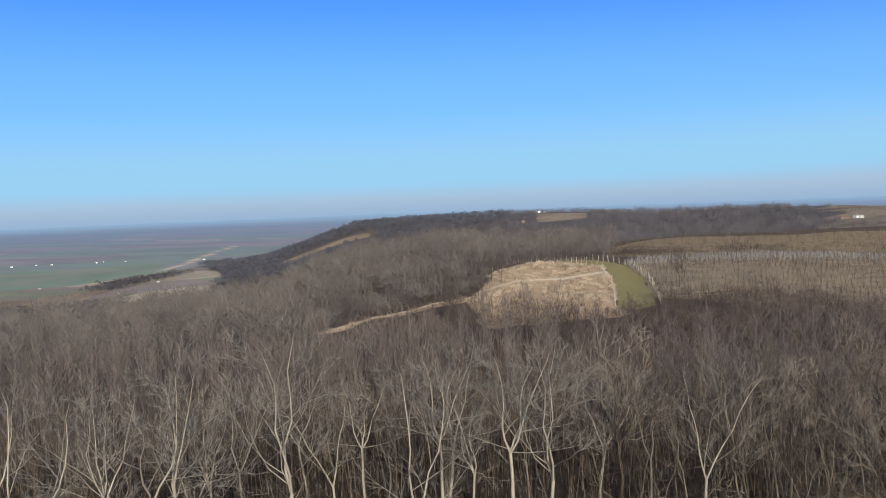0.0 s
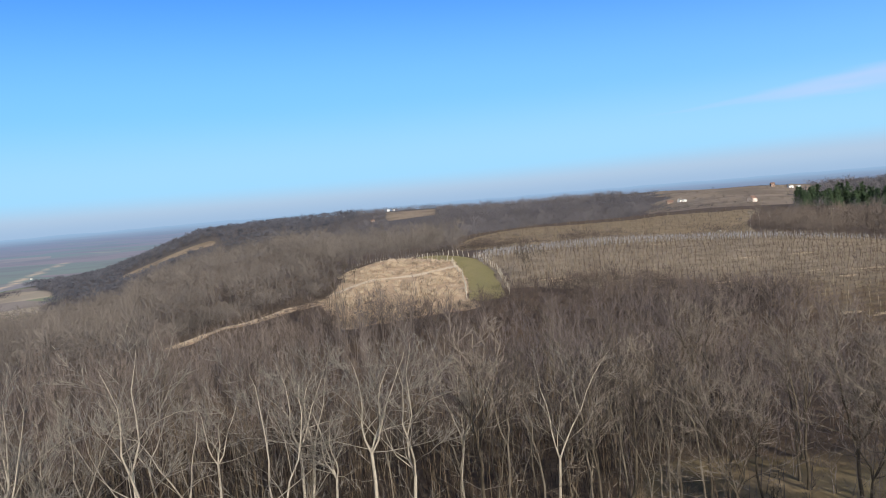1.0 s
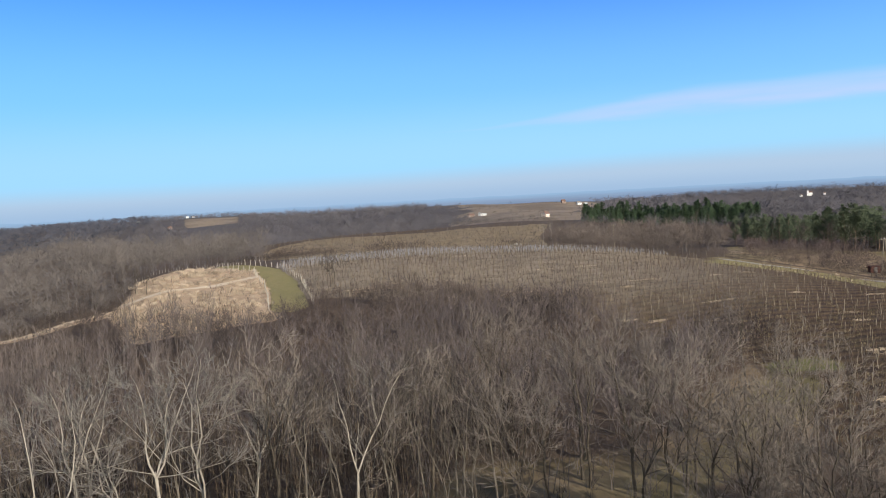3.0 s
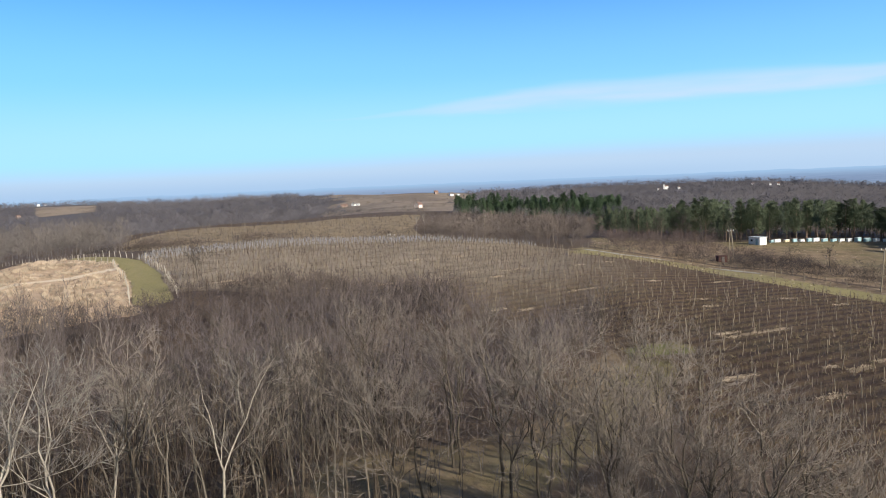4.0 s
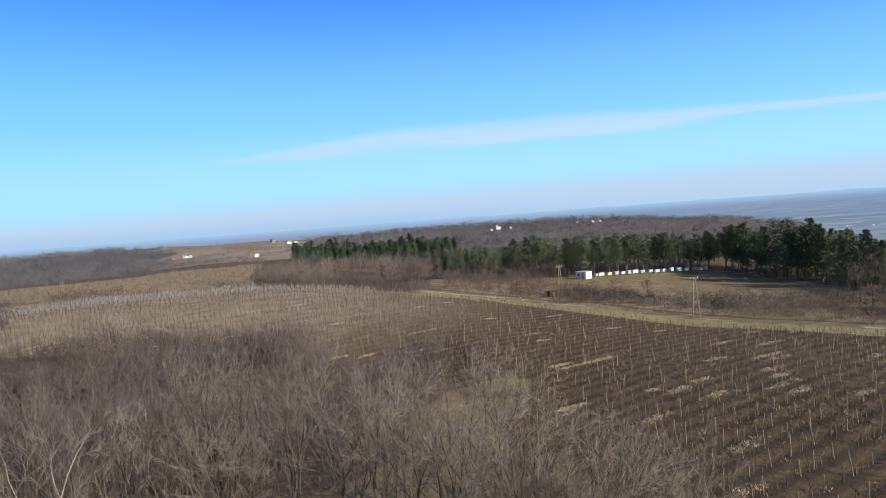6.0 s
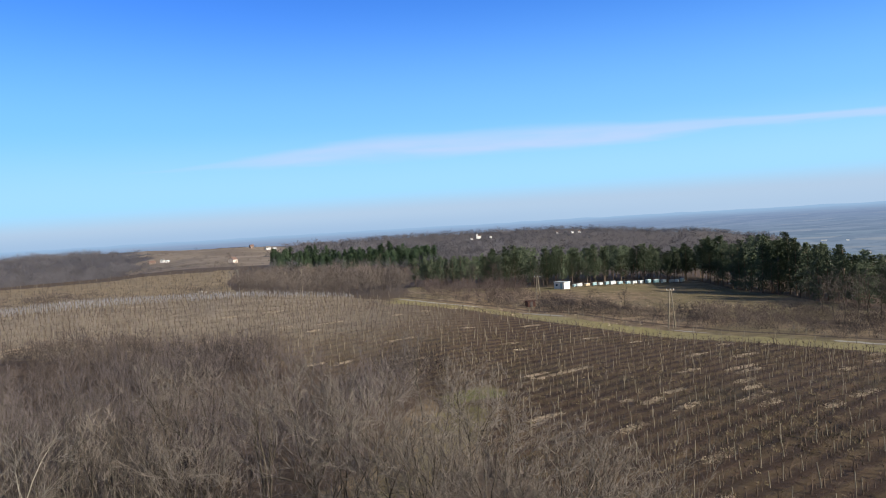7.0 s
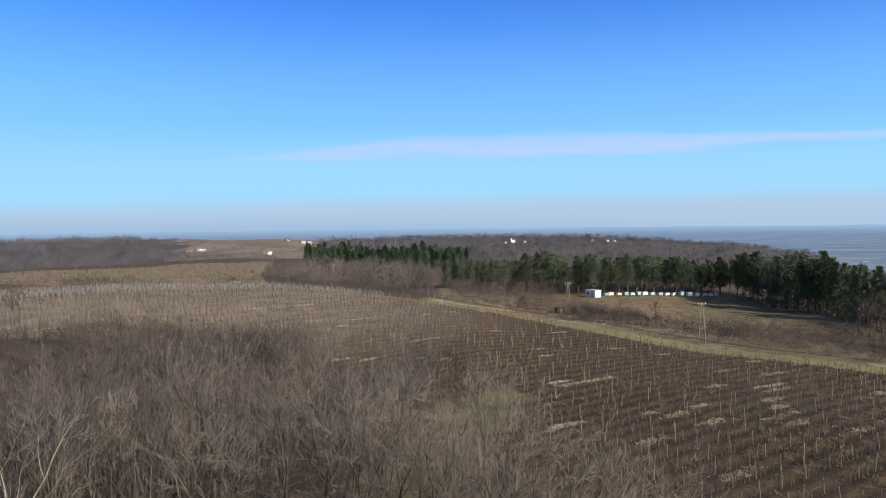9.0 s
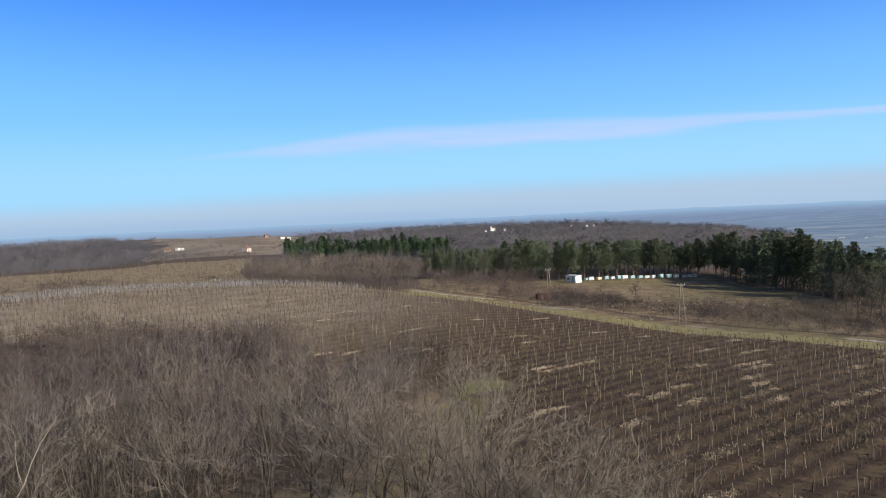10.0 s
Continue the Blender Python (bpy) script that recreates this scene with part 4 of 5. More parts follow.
    forest("lower_wood", "fine-twigged leafless wood on the near slope", "wood", p, trees, TWIG_LOWER, 33, (0.5, 1.1), swell=0.15)
    p = scatter(22, -75, 31, 62, 128, 3.9, lambda x, y, g: open_ground(x, y))
    forest("thicket", "dense purplish-brown leafless thicket before the vineyard", "thicket", p, thick, TWIG_MID, 4, (0.55, 1.1), swell=0.25)
    p = scatter(23, -24, 31, 124, 166, 2.3, lambda x, y, g: open_ground(x, y))
    forest("edge_bushes", "leafless bushes along the vineyard edge", "bushes", p, thick[:2] + [soft_tree(90 + i, 5.5, 150, 0.8, 0.03, 0.6, 0.0) for i in range(4)], SHRUB_EDGE, 5, (0.4, 1.0), swell=0.35)
    def at_foot(x, y, g):
        az, r = polar(x, y)
        near = np.interp(az, *VINE_NEAR)
        return (r > near - 12) & (r < near + 9) & (rolls(x, y, 8.5) + 0.15 * g.normal(size=len(x)) > 0.1) & (covers(x, y)["green"] < 0.4)

    p = scatter(28, 1, 28, 90, 160, 2.2, at_foot)
    forest("foot_bushes", "rounded dark leafless bushes at the foot of the vineyard", "bushes", p, [soft_tree(95 + i, 5.5, 150, 0.8, 0.028, 0.6, 0.0) for i in range(5)], SHRUB_EDGE, 36, (0.5, 1.1), swell=0.3)
    p = scatter(29, 3, 31, 46, 72, 3.3, lambda x, y, g: covers(x, y)["green"] < 0.45)
    forest("glade_saplings", "slender leafless saplings in the dry grass of the clearing", "saplings", p, [small_tree(560 + i, 7.5, 2, 8, 5, 0.026, 0.16) for i in range(6)], TWIG_MID, 39, (0.5, 1.1))
    # low tangled trees at the foot of the vineyard
    tangle = [small_tree(100 + i, 10.5, 3, 10, 6, 0.028, 0.3) for i in range(5)]
    p = scatter(24, 27, 47, 37, 54, 3.3, lambda x, y, g: (covers(x, y)["green"] < 0.4) & (polar(x, y)[1] < np.interp(polar(x, y)[0], *VINE_NEAR) + 3))
    forest("tangled_shrubs", "tangled leafless shrubs at the foot of the vineyard", "shrubs", p, tangle, TWIG_PALE_STUFF, 6, (0.55, 1.05))


TWIG_LOWER = plain("twig_lower_wood", (0.052, 0.042, 0.037), (0.185, 0.152, 0.134), 0.06, 0.95, "soft", bump=0)
SHRUB_EDGE = plain("twig_dark_edge", (0.03, 0.023, 0.0205), (0.09, 0.07, 0.061), 0.06, 0.95, "island", bump=0)
SAPLING = plain("sapling_bark", (0.05, 0.036, 0.023), (0.145, 0.11, 0.075), 0.5, 0.9, "island", bump=0)
TWIG_BACK = plain("twig_wood", (0.036, 0.029, 0.023), (0.092, 0.076, 0.063), 0.8, 0.9, "object")
BARK_MID = plain("bark_grey", (0.055, 0.045, 0.035), (0.15, 0.128, 0.101), 1.2, 0.9, "object", (6, 6, 1))
# near-black: the shade of the gaps between trees is put into the twig colour
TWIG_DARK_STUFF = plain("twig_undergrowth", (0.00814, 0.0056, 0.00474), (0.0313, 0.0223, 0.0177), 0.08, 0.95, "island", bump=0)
TWIG_PALE_STUFF = plain("twig_shrub", (0.05, 0.041, 0.033), (0.145, 0.122, 0.102), 0.08, 0.95, "island", bump=0)
near_wood()


# ---- the woods on the slopes and ridges ----
TWIG_COPSE_NEAR = plain("twig_hollow_copse", (0.038, 0.03, 0.026), (0.15, 0.122, 0.105), 0.06, 0.95, "island", bump=0)
TWIG_SLOPE = plain("twig_slope", (0.058, 0.051, 0.047), (0.162, 0.14, 0.126), 0.04, 0.95, "soft", bump=0)
# far hill and valley twigs, blued: the haze sits in their base colours
TWIG_CREST_HAZED = plain("twig_crest_hazed", (0.0418, 0.046, 0.0612), (0.088, 0.0897, 0.11), 0.02, 0.95, "soft", bump=0)
TWIG_COPSE_HAZED = plain("twig_copse_hazed", (0.036, 0.0342, 0.0408), (0.0765, 0.0712, 0.084), 0.02, 0.95, "island", bump=0)


RIDGE_HOUSES = [(-13.2, 945), (-12.0, 1175), (-15.2, 1180), (36.8, 1120), (38.1, 1125), (32.0, 1060), (31.0, 1055), (-10.3, 945)]


def no_house(x, y):
    """Away from the yards and views of the ridge houses."""
    az, r = polar(x, y)
    free = np.ones(len(x), bool)
    for a, q in RIDGE_HOUSES:
        free &= ~((np.abs(az - a) < (1.9 if a == -10.3 else 0.3)) & (r > q - (230 if a == -10.3 else 50)) & (r < q + 6))
    return free


def slope_woods():
    mid = [small_tree(120 + i, 11.5, 1, 9, 6, 0.07, 0.05, 0.3) for i in range(4)] + [soft_tree(126 + i, 11.0, 190, 1.5, 0.05, 0.42, 0.08) for i in range(5)]
    far = [soft_tree(140 + i, 11.0, 90, 1.8, 0.085, 0.45, 0.12) for i in range(7)]
    p = scatter(31, -58, -7, 120, 300, 5.1, lambda x, y, g: open_ground(x, y) & ((polar(x, y)[1] > np.interp(polar(x, y)[0], [-13, -11], [178, 232])) | (polar(x, y)[0] < -29)))
    forest("slope_wood", "grey-brown leafless wood on the slope", "wood", p, mid, TWIG_SLOPE, 8, (0.5, 1.2))
    p = scatter(39, -30, -14, 168, 214, 2.5, lambda x, y, g: (covers(x, y)["dry"] < 0.3) & (off_line(x, y, DRY_TAIL) > 3.5) & (polar(x, y)[1] > np.interp(polar(x, y)[0], [-30, -27.5, -24, -17, -14], [176, 176, 189, 186, 196])))
    forest("slope_bushes", "low grey-brown leafless bushes at the foot of the slope wood", "bushes", p, [soft_tree(360 + i, 4.4, 80, 0.9, 0.04, 0.7, 0.0) for i in range(5)], TWIG_SLOPE, 40, (0.5, 1.2))
    p = scatter(32, -62, -8, 300, 620, 7.8, lambda x, y, g: open_ground(x, y))
    forest("hill_wood", "grey-brown leafless wood over the hill", "wood", p, far, TWIG_SLOPE, 9, (0.55, 1.15), swell=0.25)
    p = scatter(38, -9, 12, 306, 640, 6.8, lambda x, y, g: open_ground(x, y) & (polar(x, y)[0] < 7.5 + 2.2 * rolls(x, y, 23) + 1.5 * g.normal(size=len(x))))
    forest("dip_wood", "low brown leafless wood in the dip behind the vineyards", "wood", p, far, TWIG_FAR_HAZED, 35, (0.4, 0.85))
    p = scatter(33, -40, 54, 620, 1320, 10.4, lambda x, y, g: open_ground(x, y) & (land(x, y) > -62) & no_house(x, y) & ~((polar(x, y)[0] > -30.4) & (polar(x, y)[0] < -24) & (polar(x, y)[1] > 1020) & (polar(x, y)[1] < 1094)) & ~((polar(x, y)[1] > 900) & (polar(x, y)[0] > 5) & (polar(x, y)[0] < 18)))
    forest("ridge_wood", "dark leafless woods on the far ridges", "wood", p, [soft_tree(160 + i, 9.5, 38, 2.1, 0.2, 0.75, 0.05) for i in range(7)], TWIG_FAR_HAZED, 10, (0.6, 1.1), sink=2.5, swell=0.2)
    p = scatter(34, 13.0, 34, 212, 345, 4.4, lambda x, y, g: (polar(x, y)[0] > 13.0 + 3.0 * g.random(len(x)) ** 1.6 + 0.7 * rolls(x, y, 11)) & (covers(x, y)["meadow"] < 0.3) & (covers(x, y)["vine"] < 0.2) & (polar(x, y)[1] < np.interp(polar(x, y)[0], [13, 25, 27, 30], [345, 345, 255, 215])))
    forest("hollow_wood", "reddish-brown leafless copse in the hollow behind the vineyard", "copse", p, [soft_tree(150 + i, 10.5, 190, 1.2, 0.06, 0.5, 0.05) for i in range(7)] + mid[:2], TWIG_COPSE_NEAR, 11, (0.45, 1.0), swell=0.3)
    p = scatter(35, 16, 60, 345, 620, 8.0, lambda x, y, g: open_ground(x, y) & ((polar(x, y)[0] > 28.5) | (polar(x, y)[1] < 395)))
    forest("back_wood", "leafless wood behind the pines", "wood", p, far, TWIG_FAR_HAZED, 12, (0.45, 0.95), sink=1.0)
    crest = [soft_tree(170 + i, 9.0, 40, 2.0, 0.34, 0.55) for i in range(6)]
    p = scatter(37, -39, -14, 960, 1330, 8.2, lambda x, y, g: (g.random(len(x)) < np.interp(polar(x, y)[0], [-20, -14], [1, 0.1])) & open_ground(x, y, 0.55) & (land(x, y) > -70) & ~((polar(x, y)[0] > -30.4) & (polar(x, y)[0] < -24) & (polar(x, y)[1] > 1020) & (polar(x, y)[1] < 1094)))
    forest("crest_wood", "dark leafless wood covering the far hill", "wood", p, crest, TWIG_CREST_HAZED, 17, (0.75, 1.1))
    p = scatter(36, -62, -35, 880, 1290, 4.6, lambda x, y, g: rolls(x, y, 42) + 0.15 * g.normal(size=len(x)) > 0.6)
    forest("valley_copses", "dark copses and hedges on the valley floor", "copse", p, crest, TWIG_COPSE_HAZED, 13, (0.5, 0.9))


slope_woods()


# ---- the pines ----
def pines():
    rng = random.Random(9)
    edge = lambda az: float(np.interp(az, *PINE_EDGE))
    kinds = []
    spots = []
    az = 26.5
    while az < 59.5:
        r = edge(az) + rng.uniform(2, 9)
        spots.append((az, r))
        az += math.degrees((4.2 if az < 47 else 2.3) / r) * rng.uniform(0.6, 1.4)
    for i in range(6):
        trunk, crown = pine(200 + i, 14.0, 936, 0.46, 0.24)
        a, r = spots[i]
        x, y = at(a, r)
        kinds.append(tree_kind("pine_tree", "tall dark green pine at the edge of the plantation", "pines of the plantation edge", trunk, crown, PINE_BARK, NEEDLES, (x, y, 0.0, 0.8)))
    bushy = []
    for a, r in spots[6:]:
        x, y = at(a, r)
        if a > 48 and len(bushy) < 4:
            trunk, crown = pine(210 + len(bushy), 14.0, 936, 0.48, 0.1)
            bushy.append(tree_kind("pine_tree", "dense dark green pine branched low at the bend of the plantation", "pines of the plantation edge", trunk, crown, PINE_BARK, NEEDLES, (x, y, 0.0, 1.05)))
            continue
        grow = float(np.interp(a, [26, 29.5, 32.4, 35.3, 39.4, 44.7, 48.3, 52, 54.5, 55.8, 57.2, 58.8], [0.7, 0.74, 0.83, 0.86, 0.89, 0.92, 1.07, 1.19, 1.12, 1.0, 0.87, 0.8])) * rng.uniform(0.8, 1.12)
        stand(rng.choice(bushy if a > 48 else kinds), x, y, rng.uniform(0, 6.28), grow, "pines of the plantation edge")

    def both(trunk, crown):
        w = Wood()
        w.v, w.f, w.n = list(crown.v), list(crown.f), crown.n
        return w

    deep = [both(*pine(220 + i, 14.0, 200, 0.85, 0.3)) for i in range(4)]
    p = scatter(41, 27, 58.5, 200, 335, 4.6, lambda x, y, g: (polar(x, y)[1] > np.interp(polar(x, y)[0], *PINE_EDGE) + 8) & (polar(x, y)[1] < np.interp(polar(x, y)[0], *PINE_EDGE) + 42))
    a = polar(p[:, 0], p[:, 1])[0]
    for label, pick, size in (
        ("low dark green pine crowns at the end of the plantation", a < 32, (0.58, 0.8)),
        ("dark green pine crowns deeper in the plantation", (a >= 32) & (a < 47), (0.68, 0.92)),
        ("tall dark green pine crowns behind the bend of the plantation", (a >= 47) & (a < 55), (0.9, 1.18)),
        ("dark green pine crowns where the plantation runs out downhill", a >= 55, (0.68, 0.88)),
    ):
        forest("pine_wood", label, "pines", p[pick], deep, NEEDLES, 14, size)
    trunks = []
    for i in range(3):
        w = Wood()
        w.tube([(0, 0, -0.5), (0.1, 0, 6), (0, 0.1, 12)], [0.2, 0.13], 4)
        trunks.append(w)
    forest("pine_trunks", "bare brown pine trunks in the shade of the plantation", "pine trunks", p, trunks, PINE_BARK, 15, (0.6, 0.75))
    young = [both(*pine(240 + i, 11.0, 160, 0.95, 0.12)) for i in range(4)]
    p = scatter(42, 16.2, 28, 398, 470, 5.0, lambda x, y, g: polar(x, y)[1] > np.interp(polar(x, y)[0], [16, 22, 28], [415, 402, 398]))
    forest("young_pines", "dark green block of young pines on the hill", "pines", p, young, NEEDLES_FAR, 16, (0.5, 1.0), swell=0.25)


pines()


# ---- the vineyard ----
def row_places(step, seed, wander, keep):
    """Places along the vine rows, with their row's direction."""
    rng = np.random.default_rng(seed)
    u, v = np.array(ROW_U), np.array((-ROW_U[1], ROW_U[0]))
    lines, steps = np.arange(-15, 95) * ROW_GAP, np.arange(-60, 180, step)
    a, b = np.meshgrid(steps, lines)
    a = a + rng.uniform(-wander, wander, a.shape) + rng.uniform(0, step, (len(lines), 1))
    b = b + rng.uniform(-0.12, 0.12, b.shape)
    p = a.reshape(-1, 1) * u + b.reshape(-1, 1) * v
    return p[keep(p[:, 0], p[:, 1])]


def post_wood(seed, height, radius):
    rng = random.Random(seed)
    w = Wood()
    lean = Vector((rng.uniform(-0.14, 0.14), rng.uniform(-0.14, 0.14), 1))
    pts = [lean * z + Vector((rng.uniform(-0.02, 0.02), rng.uniform(-0.02, 0.02), 0)) for z in (-0.3, height * 0.35, height * 0.7, height)]
    w.tube(pts + [pts[-1] + Vector((0.01, 0, 0.03))], [radius * 1.1, radius, radius * 0.92, radius * 0.85], 6)
    return w


def vineyard():
    rng = random.Random(17)
    inside = lambda x, y: covers(x, y)["vine"] > 0.55
    posts = row_places(3.6, 51, 1.5, inside)
    r = polar(posts[:, 0], posts[:, 1])[1]
    order = np.argsort(r)
    near, rest = posts[order[:300]], posts[order[300:]]
    meshes = []
    for i in range(8):
        me = post_wood(300 + i, 1.1 + 0.2 * (i % 4), 0.042).mesh("vineyard_post")
        me.materials.append(POST_WOOD)
        meshes.append(me)
    for x, y in near:
        ob = new("vineyard_post", meshes[rng.randrange(8)])
        ob.matrix_basis = Matrix.Translation((x, y, float(land(x, y)))) @ Matrix.Rotation(rng.uniform(0, 6.28), 4, "Z") @ Matrix.Scale(rng.uniform(0.85, 1.2), 4)
        tagged(ob, "weathered grey wooden vineyard post in bare soil", "post", "posts of the vineyard rows")
    forest("far_posts", "many weathered wooden posts of the vineyard's upper rows", "posts", rest, [post_wood(320 + i, 1.5, 0.042) for i in range(4)], POST_STUFF, 18, (0.85, 1.15))
    # pruned vines
    stocks = []
    for i in range(6):
        g = random.Random(340 + i)
        w = Wood()
        top = Vector((g.uniform(-0.12, 0.12), g.uniform(-0.12, 0.12), g.uniform(0.55, 0.85)))
        w.tube([Vector((0, 0, -0.1)), top * 0.5 + Vector((g.uniform(-0.08, 0.08), 0, 0)), top], [0.05, 0.04], 4)
        for side in (-1, 1):
            w.tube([top * 0.95, top + Vector((side * g.uniform(0.3, 0.6), g.uniform(-0.1, 0.1), g.uniform(0.0, 0.4)))], [0.028], 3)
        for _ in range(4):
            w.tube([top * g.uniform(0.7, 1.0), top + Vector((g.uniform(-0.45, 0.45), g.uniform(-0.3, 0.3), g.uniform(0.15, 0.75)))], [0.02], 3)
        stocks.append(w)
    vines = row_places(1.15, 52, 0.2, inside)
    forest("vines", "pruned dark leafless vine stocks in rows", "vines", vines, stocks, VINE_WOOD, 19, (0.85, 1.4))
    # the old vineyard on the far slope
    p = scatter(53, -7.2, 13, 306, 434, 6.5)
    forest("old_vineyard_posts", "far rows of posts and vines on the back slope", "posts", p, [post_wood(330 + i, 1.5, 0.06) for i in range(3)], POST_STUFF, 20, (0.7, 1.1))
    p = scatter(54, -7.5, 13, 304, 436, 3.4)
    forest("old_vines", "leafless vines on the back slope", "vines", p, stocks[:3], VINE_WOOD, 21, (1.0, 1.6))
    # close-set pale posts along the crest, and bushes in the dip behind it
    thin = []
    for i in range(3):
        w = Wood()
        w.tube([(0, 0, -0.2), (0.02 * i, 0.03, 0.7), (0.06, -0.03 * i, 1.3)], [0.05, 0.045], 3)
        thin.append(w)
    p = scatter(55, -6.5, 22, 186, 242, 0.95, lambda x, y, g: inside(x, y) & (polar(x, y)[1] > np.interp(polar(x, y)[0], *VINE_FAR) - np.interp(polar(x, y)[0], [-6, 12, 22], [26, 22, 5])))
    forest("crest_posts", "close-set pale grey posts on the crest of the vineyard", "posts", p, thin, POST_GREY, 37, (0.6, 1.1))
    p = scatter(56, -12, 13, 304, 326, 2.0, lambda x, y, g: (rolls(x, y, 9) + 0.2 * g.normal(size=len(x)) > -0.35) & (g.random(len(x)) < np.interp(polar(x, y)[0], [1, 5, 13], [1, 0.3, 0.15])))
    forest("dip_bushes", "low brown leafless bushes in the dip between the vineyards", "bushes", p, [soft_tree(350 + i, 4.6, 60, 0.8, 0.05, 0.7, 0.0) for i in range(4)], SHRUB_EDGE, 38, (0.5, 1.1))


def tuft(seed, blades, height, spread, width=0.06):
    rng = random.Random(seed)
    w = Wood()
    for _ in range(blades):
        p = Vector((rng.uniform(-spread, spread), rng.uniform(-spread, spread), -0.03))
        d = Vector((rng.uniform(-0.7, 0.7), rng.uniform(-0.7, 0.7), 1)).normalized()
        w.blade(p, d, d.orthogonal().normalized(), height * rng.uniform(0.5, 1.1), width)
    return w


def straw():
    tufts = [tuft(400 + i, 24, 0.17, 0.5, 0.035) for i in range(5)]
    rng = np.random.default_rng(71)
    u = np.array(ROW_U)
    centres = [((67.5, 89.5), 5.5), ((65.0, 63.6), 2.6), ((76, 53.3), 1.8), ((80.6, 78.4), 2.2), ((54.8, 61.0), 2.6), ((51.6, 71.5), 2.4), ((71.5, 90.3), 2.2), ((86, 73), 3.0), ((92, 88), 2.6), ((70, 70), 2.0)]
    more = row_places(17, 72, 7, lambda x, y: (covers(x, y)["vine"] > 0.6))
    centres += [((p[0], p[1] + ROW_GAP / 2), rng.uniform(1.0, 3.4)) for p in more[rng.random(len(more)) < np.interp(polar(more[:, 0], more[:, 1])[1], [60, 90, 140, 200], [0.08, 0.15, 0.2, 0.05])]]
    out = []
    for (x, y), half in centres:
        n = int(half * 18)
        a, b = rng.normal(0, 0.5, n).clip(-1, 1) * half, rng.normal(0, 0.24, n)
        out.append(np.stack([x + a * u[0] - b * u[1], y + a * u[1] + b * u[0]], -1))
    out = np.concatenate(out)
    out = out[covers(out[:, 0], out[:, 1])["vine"] > 0.5]
    forest("straw_patches", "patches of dry straw-coloured grass between the vine rows", "dry grass", out, tufts, STRAW, 22, (0.7, 1.2))
    tall = [tuft(410 + i, 16, 0.75, 0.55, 0.05) for i in range(5)]
    p = scatter(73, -28, -6, 136, 222, 1.15, lambda x, y, g: (covers(x, y)["dry"] > 0.4) & (covers(x, y)["path"] < 0.3) & (g.random(len(x)) < np.clip(0.55 + 0.9 * rolls(x, y, 2.6), 0.1, 1)))
    forest("dry_grass", "tall pale dry grass over the knoll", "dry grass", p, tall, STRAW, 23, (0.6, 1.3))
    p = scatter(74, 26, 62, 165, 285, 2.2, lambda x, y, g: (covers(x, y)["meadow"] > 0.5) & (rolls(x, y, 8) + 0.6 * g.normal(size=len(x)) > 0.25))
    forest("meadow_grass", "tussocks of dry grass in the sloping meadow", "dry grass", p, tall, STRAW, 24, (0.25, 0.5))
    weeds = [tuft(440 + i, 7, 0.28, 0.35, 0.035) for i in range(6)]
    p = scatter(76, 16, 80, 40, 150, 0.85, lambda x, y, g: (covers(x, y)["vine"] > 0.5) & (rolls(x, y, 5) + 0.9 * g.normal(size=len(x)) > 0.1))
    forest("vineyard_weeds", "withered brown and olive weeds among the vines", "weeds", p, weeds, WEED, 31, (0.5, 1.4))
    # dark scrub in the dry grass
    scrub = [stem_clump(420 + i, 1.8, 6, 7, 0.5) for i in range(4)]
    p = scatter(75, -25, -6.5, 136, 218, 2.9, lambda x, y, g: (covers(x, y)["dry"] > 0.3) & (g.random(len(x)) < np.interp(polar(x, y)[1], [136, 152, 168, 218], [0.95, 0.85, 0.3, 0.22])))
    forest("scrub", "low dark leafless scrub in the dry grass", "scrub", p, scrub, SHRUB_RED, 25, (0.5, 1.5), swell=0.4)


WEED = plain("withered_weeds", (0.035, 0.031, 0.014), (0.19, 0.15, 0.095), 0.25, 0.95, "island", bump=0)
vineyard()
straw()


